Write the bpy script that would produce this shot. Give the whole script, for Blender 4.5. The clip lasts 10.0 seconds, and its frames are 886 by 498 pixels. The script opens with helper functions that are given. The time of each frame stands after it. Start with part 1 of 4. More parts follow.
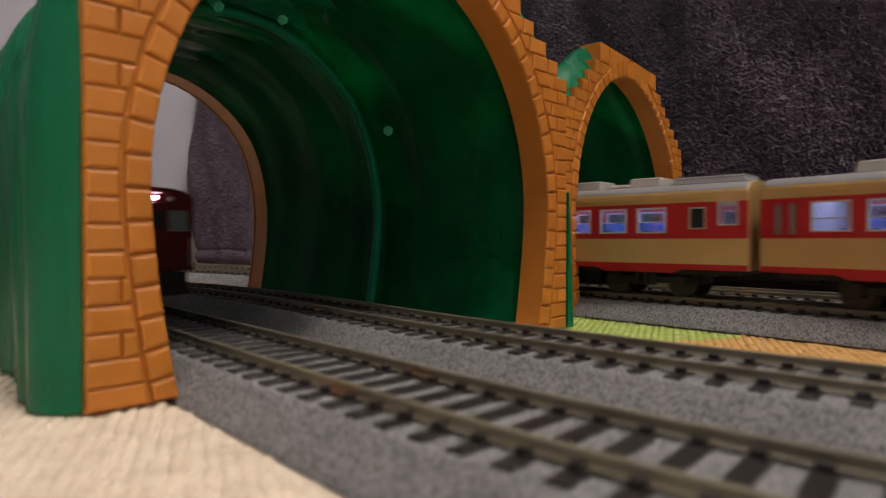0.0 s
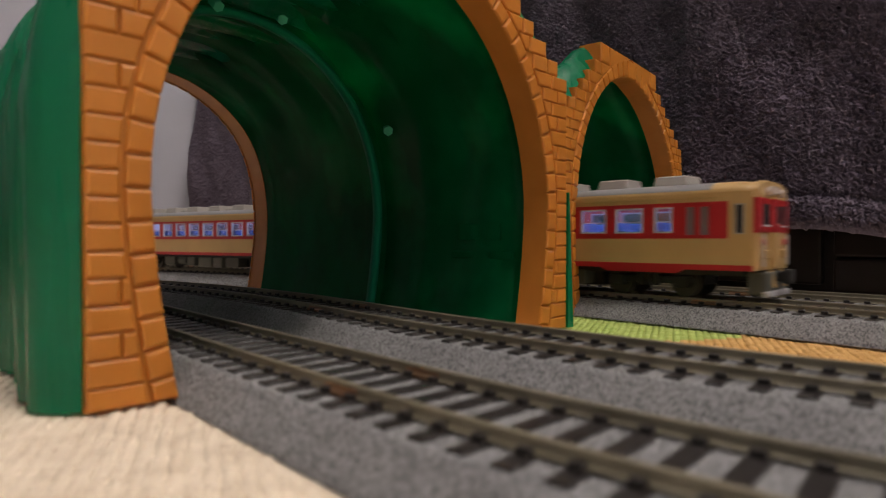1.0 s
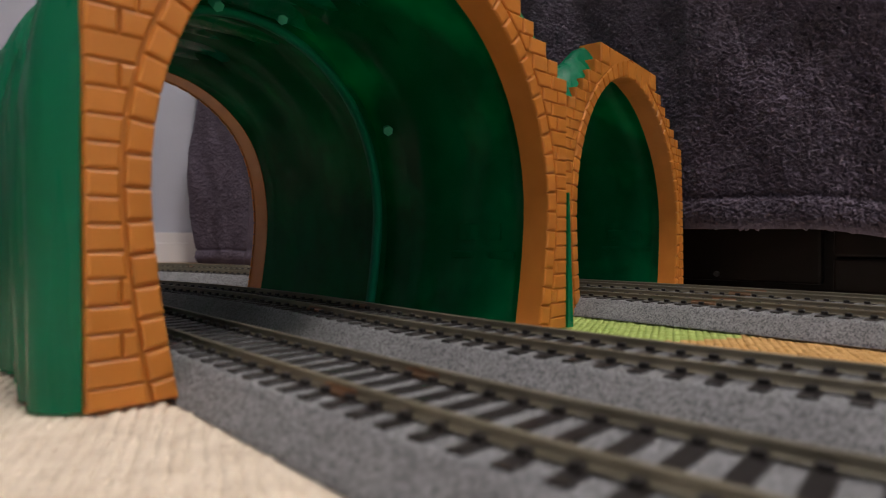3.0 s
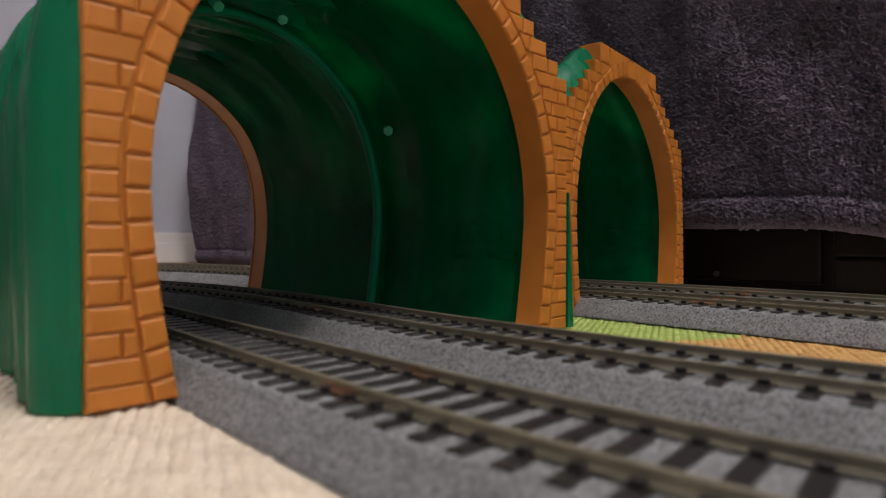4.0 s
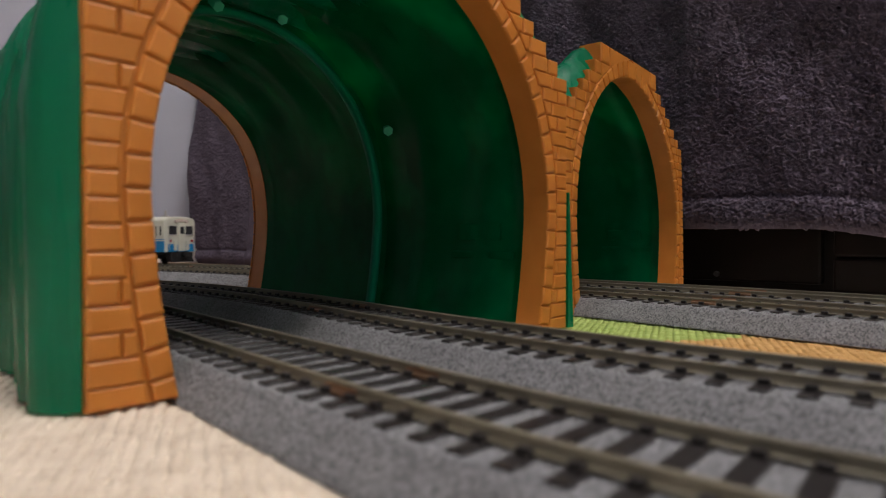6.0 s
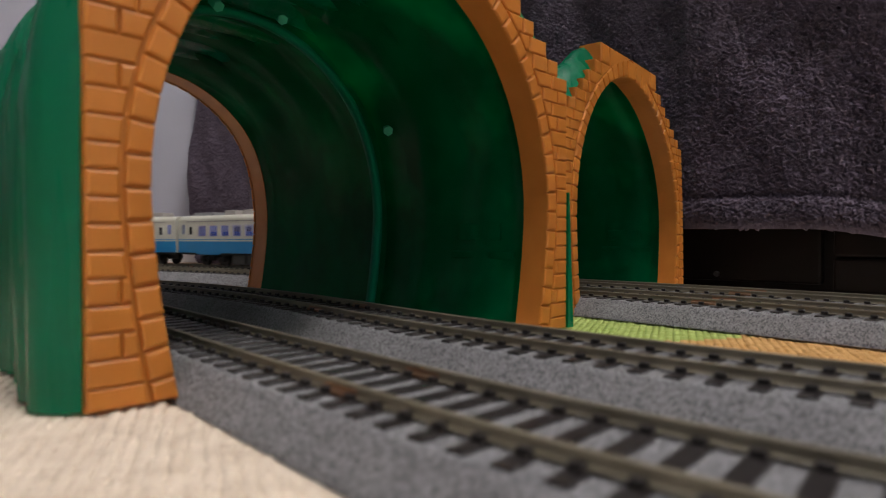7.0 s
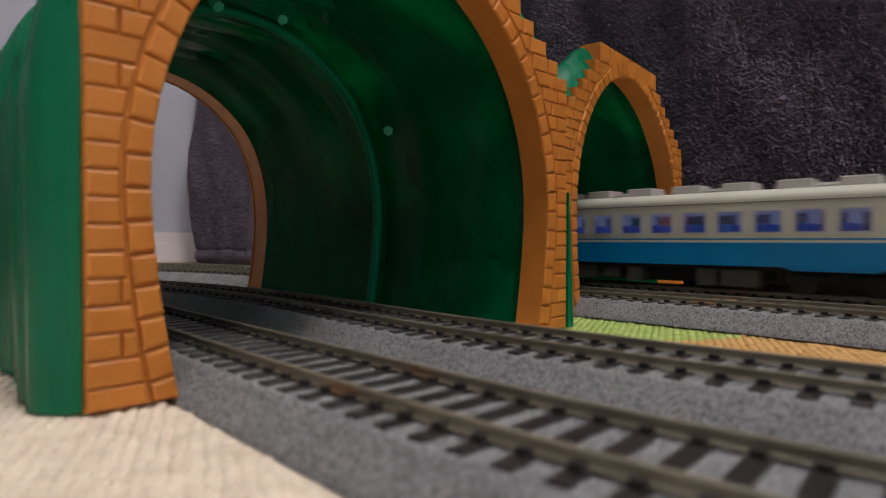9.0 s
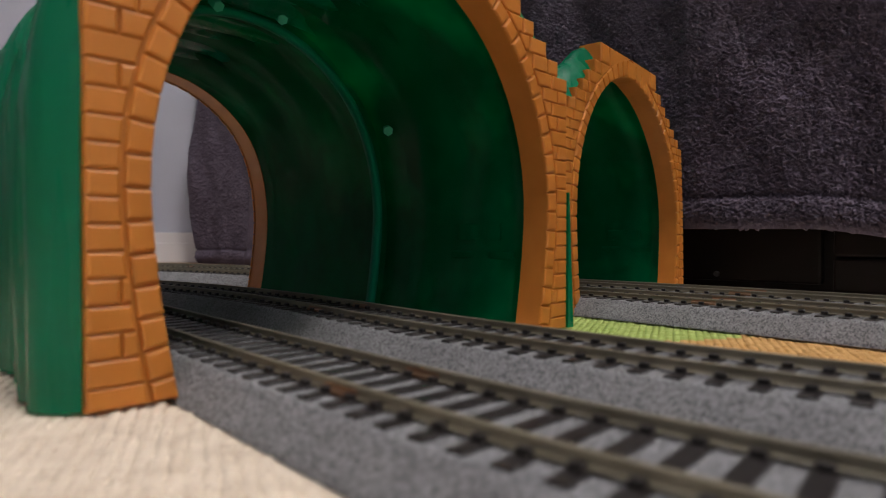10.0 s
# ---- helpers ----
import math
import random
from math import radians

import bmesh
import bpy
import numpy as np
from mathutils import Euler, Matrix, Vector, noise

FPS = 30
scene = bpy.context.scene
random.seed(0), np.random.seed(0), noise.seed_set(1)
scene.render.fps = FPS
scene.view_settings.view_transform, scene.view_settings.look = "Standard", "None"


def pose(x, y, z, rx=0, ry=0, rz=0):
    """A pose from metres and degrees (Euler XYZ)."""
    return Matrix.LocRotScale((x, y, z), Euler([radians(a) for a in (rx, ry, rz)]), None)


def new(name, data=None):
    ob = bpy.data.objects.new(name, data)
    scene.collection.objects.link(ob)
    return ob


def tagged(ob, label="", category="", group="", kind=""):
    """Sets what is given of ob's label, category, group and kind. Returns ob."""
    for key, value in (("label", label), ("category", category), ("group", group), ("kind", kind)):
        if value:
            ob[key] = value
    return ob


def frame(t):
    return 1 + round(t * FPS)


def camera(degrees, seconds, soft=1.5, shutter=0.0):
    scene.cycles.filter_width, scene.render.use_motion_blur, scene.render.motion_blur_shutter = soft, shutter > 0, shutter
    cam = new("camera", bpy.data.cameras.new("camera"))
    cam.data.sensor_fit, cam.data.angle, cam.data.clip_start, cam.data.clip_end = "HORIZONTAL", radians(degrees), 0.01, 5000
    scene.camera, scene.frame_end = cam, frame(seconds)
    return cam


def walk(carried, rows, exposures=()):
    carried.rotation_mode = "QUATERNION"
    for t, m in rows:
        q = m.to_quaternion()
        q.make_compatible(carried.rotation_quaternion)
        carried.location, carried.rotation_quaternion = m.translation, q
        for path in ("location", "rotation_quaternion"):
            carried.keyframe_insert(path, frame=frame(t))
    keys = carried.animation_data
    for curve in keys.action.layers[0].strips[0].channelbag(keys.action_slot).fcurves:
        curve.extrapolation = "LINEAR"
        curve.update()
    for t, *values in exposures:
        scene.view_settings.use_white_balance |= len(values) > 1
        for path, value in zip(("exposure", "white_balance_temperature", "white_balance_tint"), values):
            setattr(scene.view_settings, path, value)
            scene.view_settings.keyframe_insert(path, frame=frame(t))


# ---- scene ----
MM = 0.001
HC = 31.2 * MM          # eye height over the rug
cam = camera(71.45, 10.0, soft=1.1, shutter=0.3)
cam.data.dof.use_dof, cam.data.dof.focus_distance, cam.data.dof.aperture_fstop = True, 0.30, 19.0
EYE = pose(0, 0, HC, 90 - 0.841, 0, 0)
# the white balance cools a little as the cream and red train leaves
walk(cam, [(0.0, EYE), (10.0, EYE)], [(0.0, 0.0, 6450, 10), (1.2, 0.0, 6350, 10), (2.7, 0.0, 6020, 9), (4.0, 0.0, 5950, 9), (7.0, 0.0, 5880, 9), (10.0, 0.0, 5850, 9)])

# ---- light: dim room, one ceiling lamp almost overhead ----
world = bpy.data.worlds.new("room_air")
scene.world = world
world.use_nodes = True
world.node_tree.nodes["Background"].inputs[0].default_value = (0.60, 0.62, 0.72, 1)
world.node_tree.nodes["Background"].inputs[1].default_value = 0.05


def lamp_light():
    d = bpy.data.lights.new("ceiling_lamp_light", "POINT")
    d.shadow_soft_size, d.energy, d.color = 0.22, 73.0, (1.0, 0.875, 0.77)
    ob = new("ceiling_lamp_light", d)
    ob.location = (0.50, -0.34, 2.08)
    return ob


lamp_light()


# ---- materials ----
def mat(name, base, rough=0.6, metal=0.0):
    m = bpy.data.materials.new(name)
    m.use_nodes = True
    b = m.node_tree.nodes["Principled BSDF"]
    b.inputs["Base Color"].default_value = (*base, 1)
    b.inputs["Roughness"].default_value = rough
    b.inputs["Metallic"].default_value = metal
    return m, m.node_tree, b


def surf(name, c1, c2, scale, rough=0.6, metal=0.0, bump=0.0, bscale=None, fine=None, rvar=0.0, random_var=0.0, sss=0.0):
    """Two-scale noise colour with bump. Scales are per metre, in object space."""
    m, nt, b = mat(name, c1, rough, metal)
    N, L = nt.nodes, nt.links
    tc = N.new("ShaderNodeTexCoord")
    n1 = N.new("ShaderNodeTexNoise")
    n1.inputs["Scale"].default_value, n1.inputs["Detail"].default_value = scale, 5
    L.new(tc.outputs["Object"], n1.inputs["Vector"])
    ramp = N.new("ShaderNodeValToRGB")
    ramp.color_ramp.elements[0].position, ramp.color_ramp.elements[1].position = 0.32, 0.68
    ramp.color_ramp.elements[0].color, ramp.color_ramp.elements[1].color = (*c1, 1), (*c2, 1)
    L.new(n1.outputs["Fac"], ramp.inputs["Fac"])
    col = ramp.outputs["Color"]
    if random_var:
        oi = N.new("ShaderNodeObjectInfo")
        mr = N.new("ShaderNodeMapRange")
        mr.inputs["To Min"].default_value, mr.inputs["To Max"].default_value = 1 - random_var, 1 + random_var
        L.new(oi.outputs["Random"], mr.inputs["Value"])
        hv = N.new("ShaderNodeHueSaturation")
        L.new(mr.outputs["Result"], hv.inputs["Value"])
        L.new(col, hv.inputs["Color"])
        col = hv.outputs["Color"]
    L.new(col, b.inputs["Base Color"])
    if rvar:
        mr2 = N.new("ShaderNodeMapRange")
        mr2.inputs["To Min"].default_value, mr2.inputs["To Max"].default_value = rough - rvar, rough + rvar
        L.new(n1.outputs["Fac"], mr2.inputs["Value"])
        L.new(mr2.outputs["Result"], b.inputs["Roughness"])
    if bump:
        n2 = N.new("ShaderNodeTexNoise")
        n2.inputs["Scale"].default_value, n2.inputs["Detail"].default_value = bscale or scale * 6, 4
        L.new(tc.outputs["Object"], n2.inputs["Vector"])
        bp = N.new("ShaderNodeBump")
        bp.inputs["Strength"].default_value, bp.inputs["Distance"].default_value = min(1, bump), 0.0006
        L.new(n2.outputs["Fac"], bp.inputs["Height"])
        L.new(bp.outputs["Normal"], b.inputs["Normal"])
    if sss:
        b.inputs["Subsurface Weight"].default_value = sss
        b.inputs["Subsurface Radius"].default_value = (0.003, 0.0015, 0.0006)
        b.inputs["Subsurface Scale"].default_value = 1.0
    return m


def speckle(name, dark, mid, light, scale, rough=0.9, bump=0.6, dist=0.0006):
    """Granular ballast: cells of differing grey with dark grains."""
    m, nt, b = mat(name, mid, rough)
    N, L = nt.nodes, nt.links
    tc = N.new("ShaderNodeTexCoord")
    v = N.new("ShaderNodeTexVoronoi")
    v.inputs["Scale"].default_value = scale
    L.new(tc.outputs["Object"], v.inputs["Vector"])
    sep = N.new("ShaderNodeSeparateColor")
    L.new(v.outputs["Color"], sep.inputs["Color"])
    ramp = N.new("ShaderNodeValToRGB")
    e = ramp.color_ramp.elements
    e[0].position, e[0].color = 0.05, (*dark, 1)
    e[1].position, e[1].color = 0.95, (*light, 1)
    x = e.new(0.4)
    x.color = (*mid, 1)
    L.new(sep.outputs["Red"], ramp.inputs["Fac"])
    n = N.new("ShaderNodeTexNoise")
    n.inputs["Scale"].default_value, n.inputs["Detail"].default_value = 60, 3
    L.new(tc.outputs["Object"], n.inputs["Vector"])
    mix = N.new("ShaderNodeMix")
    mix.data_type, mix.blend_type = "RGBA", "MULTIPLY"
    mix.inputs["Factor"].default_value = 0.45
    L.new(ramp.outputs["Color"], mix.inputs["A"])
    L.new(n.outputs["Fac"], mix.inputs["B"])
    L.new(mix.outputs["Result"], b.inputs["Base Color"])
    v2 = N.new("ShaderNodeTexNoise")
    v2.inputs["Scale"].default_value, v2.inputs["Detail"].default_value = scale * 1.2, 3
    L.new(tc.outputs["Object"], v2.inputs["Vector"])
    bp = N.new("ShaderNodeBump")
    bp.inputs["Strength"].default_value, bp.inputs["Distance"].default_value = bump, dist
    L.new(v2.outputs["Fac"], bp.inputs["Height"])
    L.new(bp.outputs["Normal"], b.inputs["Normal"])
    return m


M_ORANGE = surf("orange_plastic", (0.53, 0.188, 0.021), (0.60, 0.222, 0.029), 90, 0.42, bump=0.12, bscale=900, rvar=0.08, random_var=0.05, sss=0.12)
M_MORTAR = surf("orange_plastic_joint", (0.50, 0.175, 0.021), (0.57, 0.208, 0.029), 90, 0.45, bump=0.1, bscale=900, sss=0.12)
M_GREEN = surf("green_plastic", (0.004, 0.195, 0.088), (0.009, 0.270, 0.130), 25, 0.32, bump=0.10, bscale=160, rvar=0.07)
def streaks(m, stretch):
    """Upright sheen streaks: gloss and fine relief drawn out along z."""
    N, L = m.node_tree.nodes, m.node_tree.links
    b = N["Principled BSDF"]
    tc, mp, n = N.new("ShaderNodeTexCoord"), N.new("ShaderNodeMapping"), N.new("ShaderNodeTexNoise")
    mp.inputs["Scale"].default_value = (1, 1, stretch)
    n.inputs["Scale"].default_value, n.inputs["Detail"].default_value = 130, 3
    L.new(tc.outputs["Object"], mp.inputs["Vector"])
    L.new(mp.outputs["Vector"], n.inputs["Vector"])
    mr = N.new("ShaderNodeMapRange")
    mr.inputs["From Min"].default_value, mr.inputs["From Max"].default_value = 0.3, 0.7
    mr.inputs["To Min"].default_value, mr.inputs["To Max"].default_value = 0.14, 0.40
    L.new(n.outputs["Fac"], mr.inputs["Value"])
    L.new(mr.outputs["Result"], b.inputs["Roughness"])
    bp = N.new("ShaderNodeBump")
    bp.inputs["Strength"].default_value, bp.inputs["Distance"].default_value = 0.7, 0.0022
    L.new(n.outputs["Fac"], bp.inputs["Height"])
    L.new(bp.outputs["Normal"], b.inputs["Normal"])


streaks(M_GREEN, 0.08)
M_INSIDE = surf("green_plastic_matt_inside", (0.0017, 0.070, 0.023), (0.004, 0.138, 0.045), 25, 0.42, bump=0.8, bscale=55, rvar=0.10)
_n, _l = M_INSIDE.node_tree.nodes, M_INSIDE.node_tree.links
_d, _g, _m = _n.new("ShaderNodeBsdfDiffuse"), _n.new("ShaderNodeBsdfGlossy"), _n.new("ShaderNodeMixShader")
_p = _n["Principled BSDF"]
_l.new(_p.inputs["Base Color"].links[0].from_socket, _d.inputs["Color"])
_l.new(_p.inputs["Normal"].links[0].from_socket, _d.inputs["Normal"])
_c, _k, _w, _b = (_n.new("ShaderNode" + k) for k in ("TexCoord", "Mapping", "TexNoise", "Bump"))
_k.inputs["Scale"].default_value = (1, 1, 0.35)
_w.inputs["Scale"].default_value, _w.inputs["Detail"].default_value = 75, 3
_b.inputs["Strength"].default_value, _b.inputs["Distance"].default_value = 0.3, 0.0010
_l.new(_c.outputs["Object"], _k.inputs["Vector"])
_l.new(_k.outputs["Vector"], _w.inputs["Vector"])
_l.new(_w.outputs["Fac"], _b.inputs["Height"])
_l.new(_b.outputs["Normal"], _g.inputs["Normal"])
_g.inputs["Roughness"].default_value, _m.inputs["Fac"].default_value = 0.24, 0.015
_l.new(_d.outputs[0], _m.inputs[1])
_l.new(_g.outputs[0], _m.inputs[2])
_l.new(_m.outputs[0], _n["Material Output"].inputs[0])


def thin_shell(m, low, high):
    """Thin moulded plastic: part of the light comes through, unevenly with the wall's thickness."""
    N, L = m.node_tree.nodes, m.node_tree.links
    out = N["Material Output"]
    first = out.inputs[0].links[0].from_socket
    tr, mx, tc, n, mr = (N.new("ShaderNode" + k) for k in ("BsdfTranslucent", "MixShader", "TexCoord", "TexNoise", "MapRange"))
    tr.inputs["Color"].default_value = (0.01, 0.46, 0.17, 1)
    n.inputs["Scale"].default_value, n.inputs["Detail"].default_value = 28, 3
    mr.inputs["From Min"].default_value, mr.inputs["From Max"].default_value = 0.48, 0.70
    mr.inputs["To Min"].default_value, mr.inputs["To Max"].default_value = low, high
    L.new(tc.outputs["Object"], n.inputs["Vector"])
    L.new(n.outputs["Fac"], mr.inputs["Value"])
    L.new(mr.outputs["Result"], mx.inputs["Fac"])
    L.new(first, mx.inputs[1])
    L.new(tr.outputs[0], mx.inputs[2])
    L.new(mx.outputs[0], out.inputs[0])


thin_shell(M_INSIDE, 0.03, 0.34)
thin_shell(M_GREEN, 0.42, 0.42)
def translucent(name, c):
    m, nt, b = mat(name, c, 0.5)
    tr, mx = nt.nodes.new("ShaderNodeBsdfTranslucent"), nt.nodes.new("ShaderNodeMixShader")
    tr.inputs["Color"].default_value = (*c, 1)
    mx.inputs["Fac"].default_value = 0.25
    nt.links.new(b.outputs[0], mx.inputs[1])
    nt.links.new(tr.outputs[0], mx.inputs[2])
    nt.links.new(mx.outputs[0], nt.nodes["Material Output"].inputs[0])
    return m


# lighter green than the lining: the light along the lip's edge is in the colour
M_LIT_LIP = surf("green_lip_lit_in_colour", (0.005, 0.235, 0.115), (0.010, 0.300, 0.155), 25, 0.6)
M_LIT_LIP.node_tree.nodes["Principled BSDF"].inputs["Specular IOR Level"].default_value = 0.12
# pale colour stands for daylight-like glow in the shell's hexagonal openings
M_PALE = translucent("pale_green_light_through", (0.12, 0.80, 0.50))
M_BALLAST = speckle("grey_ballast", (0.10, 0.101, 0.104), (0.245, 0.248, 0.254), (0.36, 0.363, 0.37), 2500, bump=0.45, dist=0.0004)
M_TIE = surf("dark_brown_tie_plastic", (0.014, 0.012, 0.0115), (0.027, 0.023, 0.021), 250, 0.42, bump=0.3, bscale=1500)
M_RAIL = surf("nickel_silver_rail", (0.165, 0.148, 0.102), (0.245, 0.220, 0.155), 60, 0.5, 0.2, bump=0.08, bscale=700, rvar=0.1)
M_RUST = surf("worn_copper_tinted_rail", (0.30, 0.15, 0.08), (0.36, 0.24, 0.15), 60, 0.42, 0.85)
M_WALL = surf("pale_wallpaper", (0.40, 0.415, 0.475), (0.455, 0.47, 0.53), 8, 0.85, bump=0.5, bscale=420)
M_BASE = surf("white_skirting_paint", (0.66, 0.64, 0.62), (0.72, 0.70, 0.68), 12, 0.5)
M_FLOOR = surf("light_brown_boards", (0.30, 0.19, 0.11), (0.38, 0.25, 0.15), 14, 0.5, bump=0.2, bscale=60)
M_CEIL = surf("ceiling_paper", (0.74, 0.74, 0.73), (0.80, 0.80, 0.79), 5, 0.9, bump=0.3, bscale=300)
M_TOWEL = surf("dark_mauve_terry", (0.105, 0.085, 0.116), (0.146, 0.118, 0.160), 45, 0.95, bump=0.9, bscale=900)
M_WOOD = surf("dark_brown_wood", (0.006, 0.0035, 0.0025), (0.013, 0.0075, 0.0055), 18, 0.45, bump=0.2, bscale=90)
M_WOOD.node_tree.nodes["Principled BSDF"].inputs["Specular IOR Level"].default_value = 0.2
M_KNOB = surf("dull_metal", (0.10, 0.095, 0.085), (0.15, 0.14, 0.125), 90, 0.5, 0.6)
M_BEIGE = surf("beige_yarn", (0.74, 0.63, 0.48), (0.88, 0.77, 0.61), 180, 0.9, bump=0.7, bscale=2200)
M_LIME = surf("lime_green_yarn", (0.34, 0.45, 0.10), (0.46, 0.56, 0.16), 180, 0.9, bump=0.7, bscale=2200)
M_AMBER = surf("amber_yarn", (0.56, 0.32, 0.10), (0.68, 0.41, 0.15), 180, 0.9, bump=0.7, bscale=2200)
M_LAMP, _nt, _b = mat("lamp_housing", (0.8, 0.78, 0.74), 0.5)
M_LIT, _nt, _b = mat("lamp_diffuser", (0.8, 0.78, 0.74), 0.5)
_b.inputs["Emission Color"].default_value, _b.inputs["Emission Strength"].default_value = (1.0, 0.875, 0.77, 1), 3.0


# ---- mesh helpers ----
def link(name, bm, material, parent=None, label="", smooth=False):
    me = bpy.data.meshes.new(name)
    bmesh.ops.recalc_face_normals(bm, faces=bm.faces)
    bm.to_mesh(me)
    bm.free()
    for m in (material if isinstance(material, (list, tuple)) else [material]):
        me.materials.append(m)
    if smooth:
        me.polygons.foreach_set("use_smooth", [True] * len(me.polygons))
    ob = new(name, me)
    ob.parent = parent
    if label:
        ob["label"] = label
    return ob


part = link


def raw(name, verts, faces, material, parent=None, label="", smooth=False):
    me = bpy.data.meshes.new(name)
    me.from_pydata(verts, [], faces)
    for m in (material if isinstance(material, (list, tuple)) else [material]):
        me.materials.append(m)
    if smooth:
        me.polygons.foreach_set("use_smooth", [True] * len(me.polygons))
    me.update()
    ob = new(name, me)
    ob.parent = parent
    if label:
        ob["label"] = label
    return ob


def box(bm, x0, x1, y0, y1, z0, z1, bevel=0.0, seg=1):
    r = bmesh.ops.create_cube(bm, size=1)
    bmesh.ops.transform(bm, matrix=Matrix.Translation(((x0 + x1) / 2, (y0 + y1) / 2, (z0 + z1) / 2)) @ Matrix.Diagonal((x1 - x0, y1 - y0, z1 - z0, 1)), verts=r["verts"])
    if bevel:
        es = list({e for v in r["verts"] for e in v.link_edges})
        bmesh.ops.bevel(bm, geom=es, offset=bevel, segments=seg, affect="EDGES", profile=0.6)


def cyl(bm, p, q, r, n=16, r2=None):
    p, q = Vector(p), Vector(q)
    m = Matrix.Translation((p + q) / 2) @ (q - p).to_track_quat("Z", "Y").to_matrix().to_4x4()
    bmesh.ops.create_cone(bm, cap_ends=True, segments=n, radius1=r, radius2=r if r2 is None else r2, depth=(q - p).length, matrix=m)


def empty(name, m, label, category, group=""):
    ob = new(name)
    ob.empty_display_size = 0.02
    ob.matrix_world = m
    return tagged(ob, label, category, group)


# ---- plan of the four tracks (millimetres) ----
class Path:
    """A line in plan made of arcs: (length, signed radius), a positive radius turns to the left. s runs from s0."""

    def __init__(self, x, y, heading, s0, arcs):
        self.arcs = []
        p, h, s = Vector((x, y)), heading, s0
        for length, r in arcs:
            self.arcs.append((s, p.copy(), h, r))
            p, h = self.step(p, h, r, length)
            s += length
        self.s0, self.s1 = s0, s

    @staticmethod
    def step(p, h, r, d):
        h2 = h + d / r
        return p + Vector((r * (math.sin(h2) - math.sin(h)), -r * (math.cos(h2) - math.cos(h)))), h2

    def at(self, s, off=0.0):
        """Point and heading at s, moved off mm to the left of the way."""
        seg = self.arcs[0]
        for a in self.arcs:
            if s >= a[0]:
                seg = a
        p, h = self.step(seg[1], seg[2], seg[3], s - seg[0])
        return p + off * Vector((-math.sin(h), math.cos(h))), h


def on_circle(cx, cy, r, a, sign, s0, first, arcs):
    """A path that starts as a circle of given centre, at angle a where s = 0, and begins at s0."""
    h0 = a + sign * math.pi / 2
    p0 = Vector((cx, cy)) + r * Vector((math.cos(a), math.sin(a)))
    p, h = Path.step(p0, h0, sign * r, s0)
    return Path(p.x, p.y, h, s0, [(first, sign * r)] + arcs)


WAY_1 = Path(334.66, -95.95, 2.7455, -330, [(260, -2500), (130, -400), (160, -7500), (460, 380), (1500, 1e7)])
WAY_2 = Path(280.10, -28.59, 2.7276, -330, [(250, -900), (140, -600), (210, 543), (440, 430), (1300, 1e7)])
WAY_3 = on_circle(-869.6, -653.4, 1315.0, radians(50), 1, -900, 4300, [])
WAY_4 = on_circle(-869.6, -653.4, 1363.0, radians(50), 1, -1150, 4700, [])

# ---- room ----
def slab(name, x0, x1, y0, y1, z0, z1, material, label, category):
    bm = bmesh.new()
    box(bm, x0, x1, y0, y1, z0, z1)
    ob = link(name, bm, material)
    return tagged(ob, label, category, kind="structure")


def room():
    slab("floor", -3.2, 1.2, -1.5, 1.1, -0.08, -0.003, M_FLOOR, "light brown boarded floor under the rug", "floor")
    slab("ceiling", -3.2, 1.2, -1.5, 1.1, 2.40, 2.48, M_CEIL, "plain off-white papered ceiling", "ceiling")
    slab("wall_north", -3.2, 1.2, 0.945, 1.10, -0.003, 2.40, M_WALL, "pale grey papered wall with a fine embossed grain", "wall")
    slab("wall_south", -3.2, 1.2, -1.5, -1.4, -0.003, 2.40, M_WALL, "pale grey papered wall", "wall")
    slab("wall_west", -3.2, -3.1, -1.4, 0.945, -0.003, 2.40, M_WALL, "pale grey papered wall", "wall")
    slab("wall_east", 1.1, 1.2, -1.4, 0.945, -0.003, 2.40, M_WALL, "pale grey papered wall", "wall")
    bm = bmesh.new()
    box(bm, -3.1, 1.1, 0.933, 0.9445, -0.003, 0.0270, 0.0012, 2)
    box(bm, -3.1, 1.1, 0.9355, 0.9445, 0.0265, 0.0425, 0.0012, 2)
    tagged(link("baseboard", bm, M_BASE), "white painted skirting board along the papered wall", "skirting", kind="structure")
    lamp = empty("ceiling_lamp", pose(0.50, -0.34, 2.40), "round white ceiling lamp, switched on", "lamp")
    bm = bmesh.new()
    cyl(bm, (0, 0, -0.03), (0, 0, 0), 0.20, 40)
    part("housing", bm, M_LAMP, lamp)
    bm = bmesh.new()
    cyl(bm, (0, 0, -0.07), (0, 0, -0.03), 0.16, 40, 0.20)
    part("diffuser", bm, M_LIT, lamp, "glowing white diffuser")


room()


# ---- rug: one flat weave with bands of colour ----
def rug_colour(x, y):
    """0 beige, 1 lime, 2 amber, by the bands of the weave (mm)."""
    if (x + y) < 118:
        return 0
    return 1 if (y - 194) > 0.32 * (x - 72) + 1.2 * math.sin(x * 0.9) else 2


